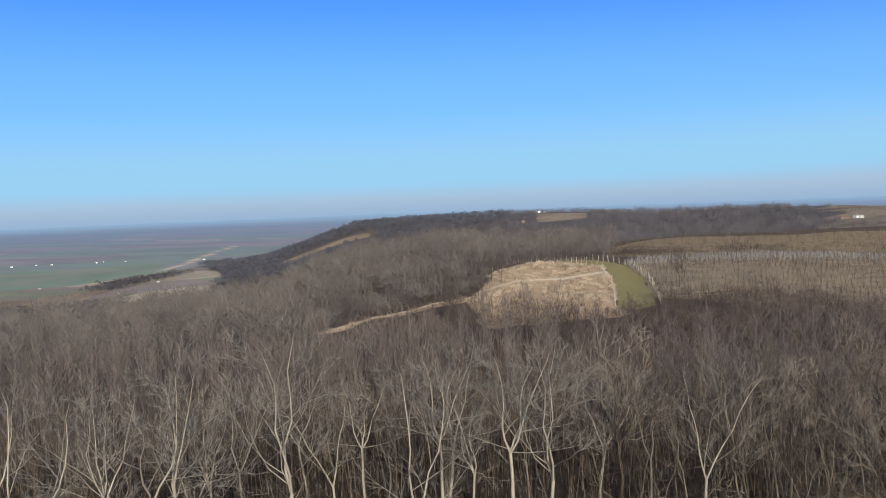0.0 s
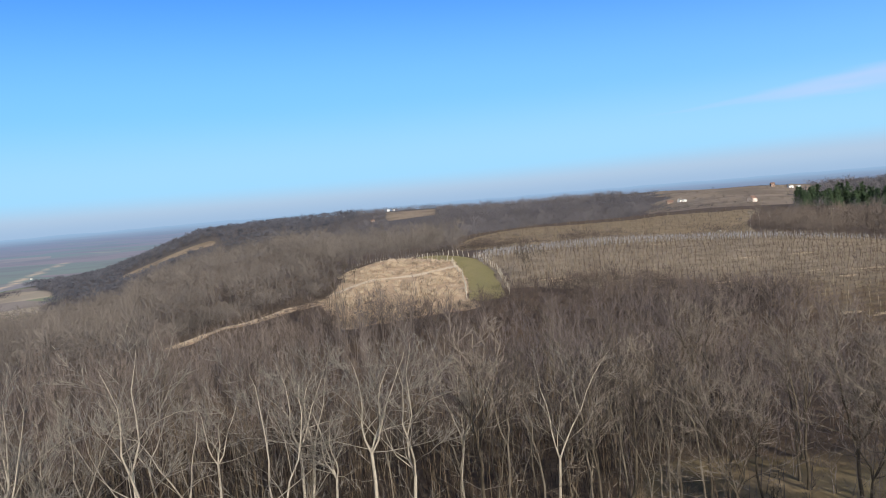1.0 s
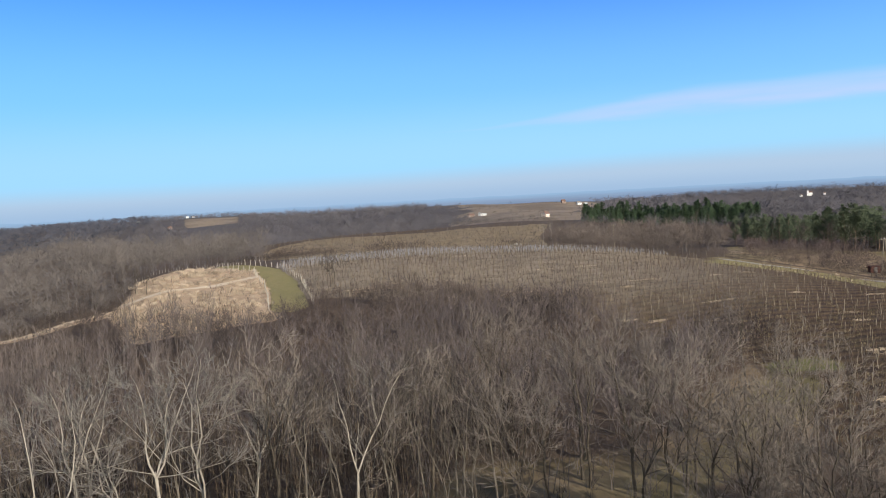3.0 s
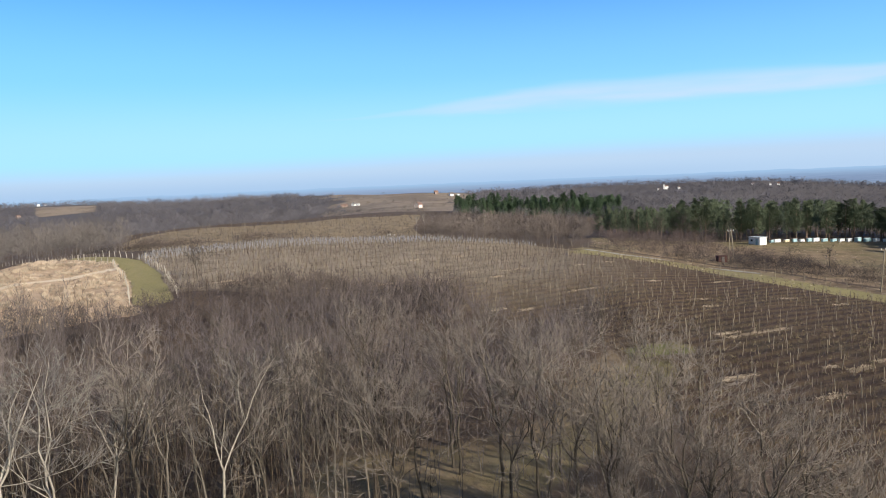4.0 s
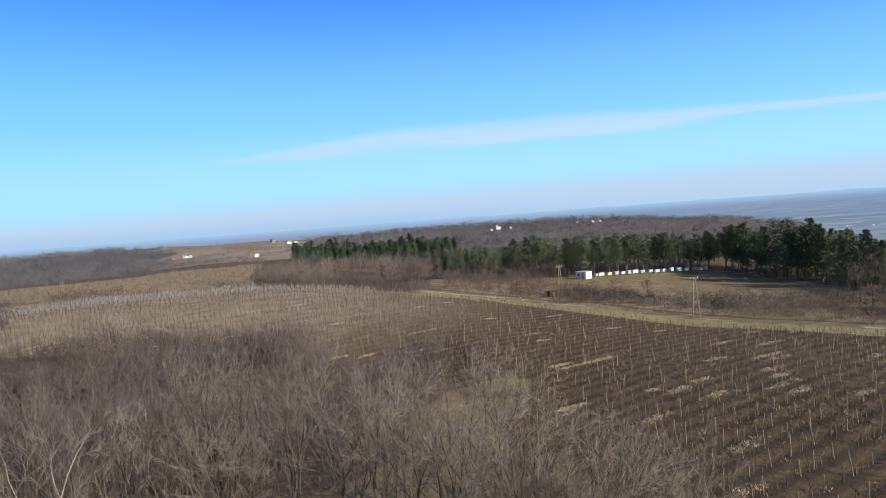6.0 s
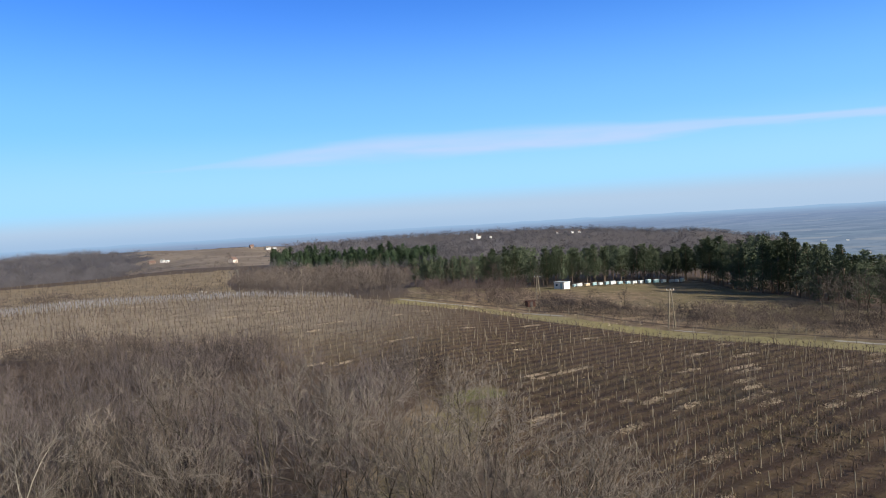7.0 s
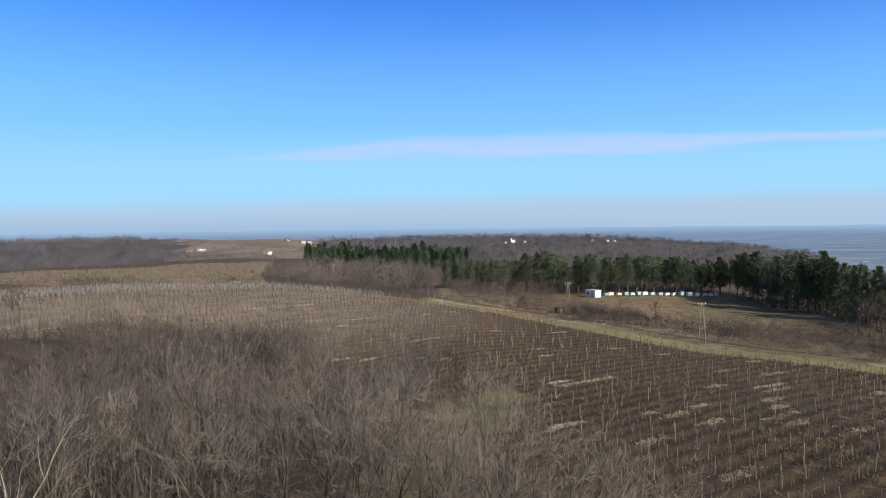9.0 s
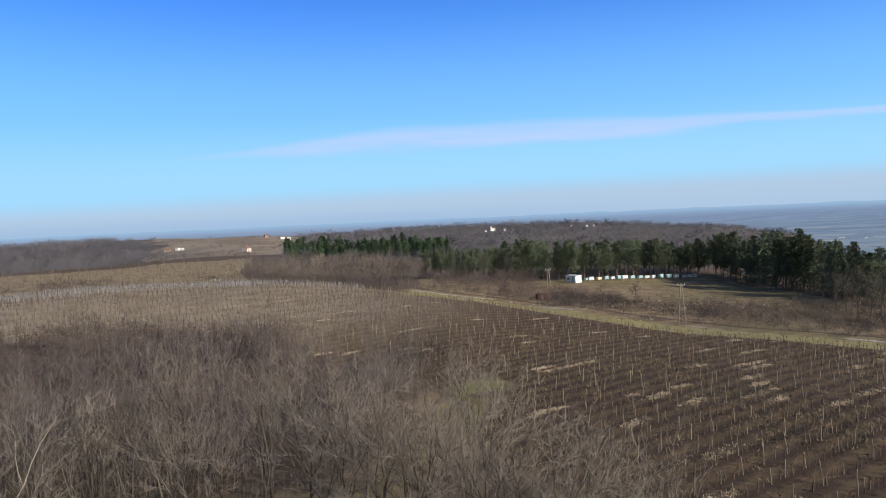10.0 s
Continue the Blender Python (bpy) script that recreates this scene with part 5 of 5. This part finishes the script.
# ---- trees and bushes that stand alone ----
def lone_plants():
    rng = random.Random(23)
    for az, r, h in [(13.3, 318, 9.0), (13.9, 322, 10.0), (14.6, 319, 8.0)]:
        x, y = at(az, r)
        stand(PALE_KINDS[rng.randrange(7)], x, y, rng.uniform(0, 6), h / 15, "pale trees behind the vineyard")
    broad = []
    for n, (az, r, h) in enumerate([(51.4, 255, 8.0), (53.0, 234, 9.5), (54.3, 200, 11), (54.9, 192, 10), (55.6, 188, 11.5), (56.3, 186, 9.5), (56.9, 182, 12), (57.6, 184, 10.5), (58.4, 178, 12), (59.2, 180, 10.5), (60.0, 176, 11.5), (61, 172, 11), (-15.6, 196, 7), (-16.4, 188, 7.5), (-14.9, 189, 6), (-2.3, 168, 8.5), (-2.0, 171, 7.5), (39.2, 200, 6), (41.5, 203, 5.5), (30.5, 258, 10), (32.2, 254, 11), (33.6, 256, 9), (35.3, 257, 8), (28.8, 262, 10)]):
        x, y = at(az, r)
        if n < 4:
            trunk, crown = bare_tree(600 + n, 11.0, MEADOW)
            broad.append(tree_kind("bare_tree", "brown leafless tree beside the sloping meadow", "trees round the meadow", trunk, crown, BARK_DARK, TWIG_BACK, (x, y, 0.0, h / 11)))
        else:
            stand(broad[rng.randrange(4)], x, y, rng.uniform(0, 6), h / 11, "trees round the meadow")
    bank = [stem_clump(430 + i, 3.0, 8, 8, 0.75) for i in range(2)] + [soft_tree(436 + i, 3.0, 90, 0.5, 0.022, 0.75, 0.0) for i in range(4)]

    def beside(x, y, g):
        along, off = road_place(x, y)
        wide = 6.5 + 8 * np.clip(rolls(x, y, 14), -1, 1)
        return (off > 1.7) & (off < wide) & (along > 4) & (g.random(len(x)) < np.where(off < 4.5, 0.95, 0.7))

    p = scatter(81, 26, 63, 140, 225, 1.6, beside)
    forest("lane_bushes", "dark leafless bushes along the lane", "bushes", p, bank, SHRUB_DARK, 26, (0.45, 1.25), swell=0.3)
    def clumps(x, y, g):
        near = np.zeros(len(x), bool)
        for az, r, half_a, half_r in ((38.4, 197, 2.2, 6), (40.6, 189, 1.8, 3.5), (43.6, 186, 2.2, 3), (36.2, 204, 1.0, 4), (46.5, 180, 1.5, 3)):
            a, q = polar(x, y)
            near |= ((a - az) / half_a) ** 2 + ((q - r) / half_r) ** 2 < 1 + 0.3 * g.normal(size=len(x))
        return near & (road_place(x, y)[1] > 3)

    p = scatter(85, 34, 49, 172, 212, 1.15, clumps)
    forest("dark_bushes", "dense dark bushes on the bank above the lane", "bushes", p, bank, SHRUB_DARK, 30, (0.7, 1.4))
    p = scatter(82, 46, 59, 160, 198, 1.8, lambda x, y, g: road_place(x, y)[1] > 7)
    forest("meadow_thicket", "brown leafless thicket at the foot of the meadow", "thicket", p, bank, SHRUB_RED, 27, (0.7, 1.25))
    p = scatter(83, 27, 38, 205, 268, 2.6, lambda x, y, g: (road_place(x, y)[1] > 10) & ((polar(x, y)[1] < 226) | (polar(x, y)[0] < 34.5)))
    forest("copse_edge_bushes", "brown bushes below the pines", "bushes", p, bank, SHRUB_RED, 28, (0.7, 1.7), swell=0.3)
    p = scatter(84, 7, 17, 452, 800, 6.5, lambda x, y, g: (np.abs(rolls(x, y, 38)) < 0.10) | ((polar(x, y)[1] < 485) & (polar(x, y)[0] < 14)))
    forest("field_hedges", "dark leafless hedges between the far fields", "hedges", p, bank, SHRUB_DARK, 29, (0.9, 1.6))


SHRUB_DARK = plain("twig_dark_bush", (0.0284, 0.0222, 0.0208), (0.0688, 0.0555, 0.0515), 0.08, 0.95, "island", bump=0)
lone_plants()


# ---- built things ----
def box(bm, x0, x1, y0, y1, z0, z1):
    vs = [bm.verts.new((x, y, z)) for z in (z0, z1) for x, y in ((x0, y0), (x1, y0), (x1, y1), (x0, y1))]
    for f in ((3, 2, 1, 0), (4, 5, 6, 7), (0, 1, 5, 4), (1, 2, 6, 5), (2, 3, 7, 6), (3, 0, 4, 7)):
        bm.faces.new([vs[i] for i in f])
    return vs


def boxes(*spans, bevel=0.0):
    bm = bmesh.new()
    for s in spans:
        box(bm, *s)
    if bevel:
        bmesh.ops.bevel(bm, geom=list(bm.edges), offset=bevel, segments=1, affect="EDGES")
    return bm


def house(place, turn, w, d, h, rise, walls, roof, label, group="", name="house", category="house"):
    """A gabled house, its front to -y and its ridge along x."""
    ob = thing(name, place, label, category, group, turn, 0.48 if group.endswith("ridges") else 0.36)
    bm = bmesh.new()
    vs = box(bm, -w / 2, w / 2, -d / 2, d / 2, -0.6, h)
    for s in (-1, 1):
        a, b = (vs[4], vs[7]) if s < 0 else (vs[5], vs[6])
        bm.faces.new([a, b, bm.verts.new((s * w / 2, 0, h + rise))])
    part("wall", bm, walls, ob)
    bm = bmesh.new()
    o, t = 0.35, 0.16
    for s in (-1, 1):
        low, top = (s * (d / 2 + o), h - o * rise / (d / 2) + 0.02), (0.0, h + rise + 0.02)
        q = [bm.verts.new((x, y, z + k)) for k in (0, t) for x, y, z in ((-w / 2 - o, *low), (w / 2 + o, *low), (w / 2 + o, *top), (-w / 2 - o, *top))]
        for f in ((3, 2, 1, 0), (4, 5, 6, 7), (0, 1, 5, 4), (1, 2, 6, 5), (2, 3, 7, 6), (3, 0, 4, 7)):
            bm.faces.new([q[i] for i in f])
    bmesh.ops.recalc_face_normals(bm, faces=list(bm.faces))
    r = part("roof", bm, roof, ob)
    part("chimney", boxes((w * 0.2, w * 0.2 + 0.6, -0.3, 0.3, h + rise * 0.55, h + rise + 0.8)), BRICK, r)
    part("door", boxes((-0.5, 0.5, -d / 2 - 0.06, -d / 2 + 0.05, 0, 2.05)), RUST, ob)
    for x in (-w * 0.3, w * 0.3):
        f = part("window", boxes((x - 0.6, x + 0.6, -d / 2 - 0.05, -d / 2 + 0.04, h * 0.38, h * 0.38 + 1.3)), WHITEWASH, ob)
        part("pane", boxes((x - 0.5, x + 0.5, -d / 2 - 0.08, -d / 2 - 0.03, h * 0.38 + 0.1, h * 0.38 + 1.2)), GLASS, f)
    return ob


def facing(az):
    """The turn that sets a front towards the lookout."""
    return -radians(az)


def ground_at(az, r):
    x, y = at(az, r)
    return (x, y, float(land(x, y)))


def houses():
    far = "houses on the far ridges"
    for az, r, turn, w, d, h, rise, wall, roof, label in [
        (13.5, 520, 0.9, 9.0, 8.0, 4.6, 3.2, PLASTER, ROOF_RED, "pinkish plastered house with a weathered red roof among fields"),
        (15.9, 800, 0.5, 9.0, 7.0, 4.2, 3.0, WHITEWASH, ROOF_GREY, "white house with a steep grey roof on the hilltop"),
        (16.4, 790, 0.2, 6.0, 6.0, 3.4, 2.0, WHITEWASH, METAL, "low white house beside the hilltop farm"),
        (14.8, 815, 0.4, 8.0, 7.0, 4.4, 3.4, BRICK, ROOF_RED, "brick house with a dark red roof on the hilltop"),
        (8.1, 705, 0.3, 12.0, 6.0, 3.0, 2.4, BRICK, ROOF_RED, "long brick farmhouse with a red tile roof"),
        (8.8, 700, 0.9, 7.0, 6.0, 4.0, 2.8, WHITEWASH, ROOF_GREY, "white farmhouse with a dark roof among hedges"),
        (9.1, 690, 0.2, 6.0, 5.0, 2.6, 1.2, WHITEWASH, METAL, "low white outbuilding with a metal roof"),
        (-13.2, 945, 0.4, 8.5, 7.0, 4.6, 2.2, BRICK, ROOF_RED, "pinkish brick house at the edge of the ridge wood"),
        (-12.0, 1180, 0.2, 7.0, 5.0, 4.5, 2.0, WHITEWASH, METAL, "white house on the crest of the ridge"),
        (-11.6, 1170, 0.6, 5.0, 5.0, 4.0, 1.8, WHITEWASH, METAL, "small white house on the crest of the ridge"),
        (-15.2, 1180, 0.3, 6.0, 5.0, 4.5, 2.0, WHITEWASH, ROOF_GREY, "pale house on the wooded crest"),
        (36.8, 1120, 0.3, 5.0, 5.0, 4.5, 2.5, WHITEWASH, ROOF_RED, "white house on the wooded ridge"),
        (37.9, 1120, 0.5, 6.0, 5.0, 4.5, 2.5, WHITEWASH, ROOF_GREY, "white house with a grey roof on the wooded ridge"),
        (38.4, 1130, 0.1, 6.0, 6.0, 5.0, 2.5, WHITEWASH, ROOF_RED, "small white house on the wooded ridge"),
        (32.0, 1060, 0.5, 5.0, 5.0, 4.5, 2.0, WHITEWASH, ROOF_RED, "white house near the chapel"),
        (30.6, 1050, 0.5, 5.0, 5.0, 4.0, 2.0, WHITEWASH, ROOF_RED, "white house below the chapel"),
    ]:
        house(ground_at(az, r), facing(az) + turn, w, d, h, rise, wall, roof, label, far)
    low = "houses on the plain"
    for az, r, turn, w, d, h, rise, label in [
        (57.05, 1438, 0.3, 9, 8, 7.5, 3.0, "bright white house on the plain below the pines"),
        (-39.2, 1114, 0.5, 8, 6, 4, 2.2, "white house at the foot of the slope"),
        (-48.0, 1760, 0.2, 12, 7, 4, 2.4, "white house in the far village"),
        (-46.6, 1770, 0.5, 10, 7, 4, 2.4, "white house in the far village"),
        (-45.7, 1760, 0.1, 9, 7, 4, 2.4, "white house in the far village"),
        (-43.0, 1750, 0.4, 10, 7, 4, 2.4, "white house in the far village"),
        (-42.6, 1755, 0.2, 8, 7, 4, 2.4, "white house in the far village"),
        (-41.2, 1740, 0.3, 9, 7, 4, 2.4, "white house in the far village"),
        (-36.1, 1650, 0.4, 9, 7, 4.5, 2.4, "white house beside the green fields"),
        (-41.75, 1062, 0.4, 5, 4, 3, 1.8, "small white cottage in the valley"),
        (-46.5, 1290, 0.4, 7, 5, 3, 1.8, "small white cottage in the valley"),
        (53.2, 1500, 0.4, 8, 6, 4, 2.2, "white house on the plain"),
        (55.8, 1770, 0.2, 14, 8, 4, 2.0, "long white farm building on the plain"),
        (54.4, 1780, 0.1, 30, 9, 4, 1.5, "long pale farm hall on the plain"),
    ]:
        house(ground_at(az, r), facing(az) + turn, w, d, h, rise, WHITEWASH, METAL if w > 10 else ROOF_GREY, label, low)
    # the chapel on the ridge
    x, y, z = ground_at(31.1, 1060)
    ob = thing("chapel", (x, y, z), "white chapel with a small pointed tower on the ridge", "chapel", turn=facing(31.1) + 0.3, scale=0.5)
    part("nave", boxes((-1.5, 7.5, -3, 3, -0.6, 7.5)), WHITEWASH, ob)
    bm = bmesh.new()
    q = [bm.verts.new(v) for v in ((-1.6, -3.3, 7.5), (7.8, -3.3, 7.5), (7.8, 3.3, 7.5), (-1.6, 3.3, 7.5), (-1.6, 0, 10.2), (7.8, 0, 10.2))]
    for f in ((0, 1, 5, 4), (2, 3, 4, 5), (0, 4, 3), (1, 2, 5), (3, 2, 1, 0)):
        bm.faces.new([q[i] for i in f])
    part("roof", bm, ROOF_RED, ob)
    tower = part("tower", boxes((-5.0, -1.5, -1.75, 1.75, -0.6, 12.5)), WHITEWASH, ob)
    bm = bmesh.new()
    tip = bm.verts.new((-3.25, 0, 17))
    q = [bm.verts.new(v) for v in ((-5.2, -1.95, 12.5), (-1.3, -1.95, 12.5), (-1.3, 1.95, 12.5), (-5.2, 1.95, 12.5))]
    bm.faces.new(q[::-1])
    for i in range(4):
        bm.faces.new([q[i], q[(i + 1) % 4], tip])
    part("spire", bm, ROOF_GREY, tower)
    part("belfry_window", boxes((-3.8, -2.7, -1.85, -1.7, 9.4, 11.2)), GLASS, tower)


def apiary():
    rng = random.Random(31)
    x, y, z = ground_at(37.1, 258)
    ob = thing("hut", (x, y, z), "small white flat-roofed hut at the edge of the pines", "hut", turn=facing(37.1) - 0.75)
    part("wall", boxes((-2.2, 2.2, -1.4, 1.4, -0.3, 2.15), bevel=0.03), WHITEWASH, ob)
    part("roof", boxes((-2.4, 2.4, -1.6, 1.6, 2.15, 2.33), bevel=0.03), METAL, ob)
    part("door", boxes((0.6, 1.4, -1.46, -1.38, 0, 1.9)), HIVE_TEAL, ob)
    f = part("window", boxes((-1.4, -0.5, -1.45, -1.38, 0.9, 1.6)), METAL, ob)
    part("pane", boxes((-1.32, -0.58, -1.48, -1.43, 0.97, 1.53)), GLASS, f)
    az = 38.0
    while az < 45.6:
        r = float(np.interp(az, [37, 41, 45.6], [260, 271, 284]))
        w = rng.uniform(1.3, 2.3)
        h = rng.uniform(0.85, 1.35)
        mat, word = rng.choice([(HIVE_TEAL, "turquoise"), (HIVE_WHITE, "white"), (HIVE_WHITE, "white"), (HIVE_TEAL, "turquoise"), (HIVE_TAN, "tan")] if az < 41.5 else [(HIVE_WHITE, "white"), (HIVE_TEAL, "pale turquoise"), (HIVE_WHITE, "white")])
        x, y, z = ground_at(az, r)
        ob = thing("beehive", (x, y, z), word + " painted beehive box on legs before the pines", "beehive", "beehives before the pines", facing(az) + 0.85 + rng.uniform(-0.15, 0.15))
        part("body", boxes((-w / 2, w / 2, -0.4, 0.4, 0.2, h), bevel=0.02), mat, ob)
        part("lid", boxes((-w / 2 - 0.06, w / 2 + 0.06, -0.46, 0.46, h, h + 0.1), bevel=0.02), METAL, ob, "zinc lid")
        for lx in (-w / 2 + 0.1, w / 2 - 0.1):
            for ly in (-0.32, 0.32):
                part("leg", boxes((lx - 0.04, lx + 0.04, ly - 0.04, ly + 0.04, -0.15, 0.2)), POST_WOOD, ob)
        part("entrance", boxes((-w * 0.3, w * 0.3, -0.43, -0.39, 0.26, 0.34)), RUST, ob)
        az += math.degrees((w + rng.uniform(0.1, 0.55)) / r)
    x, y, z = ground_at(34.8, 208)
    ob = thing("shed", (x, y, z), "small dark rusty-brown shed beside the lane", "shed", turn=facing(34.8) + 0.4)
    part("wall", boxes((-1.1, 1.1, -0.9, 0.9, -0.3, 1.5), bevel=0.03), RUST, ob)
    part("roof", boxes((-1.25, 1.25, -1.05, 1.05, 1.5, 1.62), bevel=0.02), RUST, ob)
    part("door", boxes((-0.35, 0.35, -0.95, -0.88, 0, 1.35)), ROOF_GREY, ob)


def tapered(a, b, r0, r1, sides=8):
    w = Wood()
    a, b = Vector(a), Vector(b)
    w.tube([a, a.lerp(b, 0.5), b, b + (b - a).normalized() * 0.03], [r0, (r0 + r1) / 2, r1], sides)
    return w.mesh("leg")


def power_poles():
    for az, r, h, turn in [(44.7, 164.5, 8.0, 0.3), (35.4, 211, 7.9, 0.3)]:
        x, y, z = ground_at(az, r)
        ob = thing("power_pole", (x, y, z), "weathered wooden A-shaped power pole beside the lane", "power pole", "power poles along the lane", facing(az) + turn)
        for s in (-1, 1):
            part("leg", tapered((s * 0.75, 0, -0.5), (s * 0.13, 0, h), 0.15, 0.11), POST_WOOD, ob)
        part("brace", boxes((-0.55, 0.55, -0.07, 0.07, h * 0.35, h * 0.35 + 0.16)), POST_WOOD, ob)
        arm = part("crossarm", boxes((-0.8, 0.8, -0.08, 0.08, h - 0.35, h - 0.2)), POST_WOOD, ob)
        for s in (-0.7, 0.0, 0.7):
            part("insulator", tapered((s, 0, h - 0.2), (s, 0, h + 0.12), 0.06, 0.04, 6), HIVE_WHITE, arm)
    x, y, z = ground_at(18.3, 272)
    ob = thing("utility_pole", (x, y, z), "single grey utility pole in the copse", "utility pole")
    part("shaft", tapered((0, 0, -0.5), (0, 0, 8.4), 0.17, 0.11), POST_WOOD, ob)
    arm = part("crossarm", boxes((-0.7, 0.7, -0.06, 0.06, 7.9, 8.05)), POST_WOOD, ob)
    for s in (-0.6, 0.6):
        part("insulator", tapered((s, 0, 8.05), (s, 0, 8.3), 0.06, 0.04, 6), HIVE_WHITE, arm)


def fences():
    rng = random.Random(37)
    meshes = []
    for i in range(5):
        me = post_wood(500 + i, 1.35, 0.07).mesh("fence_post")
        me.materials.append(POST_PALE)
        meshes.append(me)

    grey = []
    for i in range(5):
        me = post_wood(510 + i, 1.35, 0.065).mesh("fence_post")
        me.materials.append(POST_WOOD)
        grey.append(me)

    def post(x, y, scale, label, group, kinds=meshes):
        ob = new("fence_post", kinds[rng.randrange(5)])
        ob.matrix_basis = Matrix.Translation((x, y, float(land(x, y)))) @ Matrix.Rotation(rng.uniform(0, 6.28), 4, "Z") @ Matrix.Scale(scale, 4)
        tagged(ob, label, "fence post", group)

    for off, gap in ((-3.0, 5.2), (3.4, 4.4)):
        s = 4.0
        while s < 215:
            x, y = lane_at(s, off + rng.uniform(-0.3, 0.3))
            post(x, y, rng.uniform(0.8, 1.25), "leaning grey wooden fence post beside the lane", "fence posts along the lane", grey)
            s += gap * rng.uniform(0.7, 1.3)
    # both sides of the grassy track on the knoll
    for side in (-4.1, 4.1):
        for (ax, ay), (bx, by) in zip(TRACK, TRACK[1:]):
            n = max(2, int(math.hypot(bx - ax, by - ay) / 2.6))
            d = Vector((bx - ax, by - ay)).normalized()
            for i in range(n):
                t = i / n
                post(ax + (bx - ax) * t - d.y * side, ay + (by - ay) * t + d.x * side, rng.uniform(0.95, 1.3), "pale wooden post beside the grassy track", "posts along the grassy track")
    for i in range(40):
        x, y = at(-8.3 - 0.19 * i, 222 + 0.07 * i)
        post(x, y, rng.uniform(0.45, 0.75), "pale wooden post along the top of the knoll", "posts along the grassy track")
    # a small wooden pen by the lane
    x, y, z = ground_at(52.9, 157)
    ob = thing("pen", (x, y, z), "small unfinished wooden pen of pale posts and rails", "pen", turn=facing(52.9) + 0.2)
    for px, h in ((-1.6, 1.5), (-0.9, 1.9), (-0.2, 2.0), (1.2, 1.1), (2.4, 1.6)):
        part("post", boxes((px - 0.07, px + 0.07, -0.07, 0.07, -0.3, h)), POST_WOOD, ob)
    for z0 in (0.45, 0.95):
        part("rail", boxes((-1.7, 2.5, 0.08, 0.14, z0, z0 + 0.12)), POST_WOOD, ob)
    # a heap of pale rubble behind the vineyard
    x, y, z = ground_at(11.3, 318)
    heap = thing("rubble_heap", (x, y, z), "low heap of pale stone behind the vineyard", "rubble")
    for i in range(14):
        bm = bmesh.new()
        bmesh.ops.create_icosphere(bm, subdivisions=1, radius=rng.uniform(0.25, 0.5))
        bmesh.ops.translate(bm, verts=bm.verts, vec=(rng.uniform(-2.6, 2.6), rng.uniform(-0.8, 0.8), rng.uniform(0.0, 0.7)))
        for v in bm.verts:
            v.co += Vector((rng.uniform(-0.1, 0.1), rng.uniform(-0.1, 0.1), rng.uniform(-0.1, 0.1)))
        part("stone", bm, STONE, heap)


houses()
apiary()
power_poles()
fences()
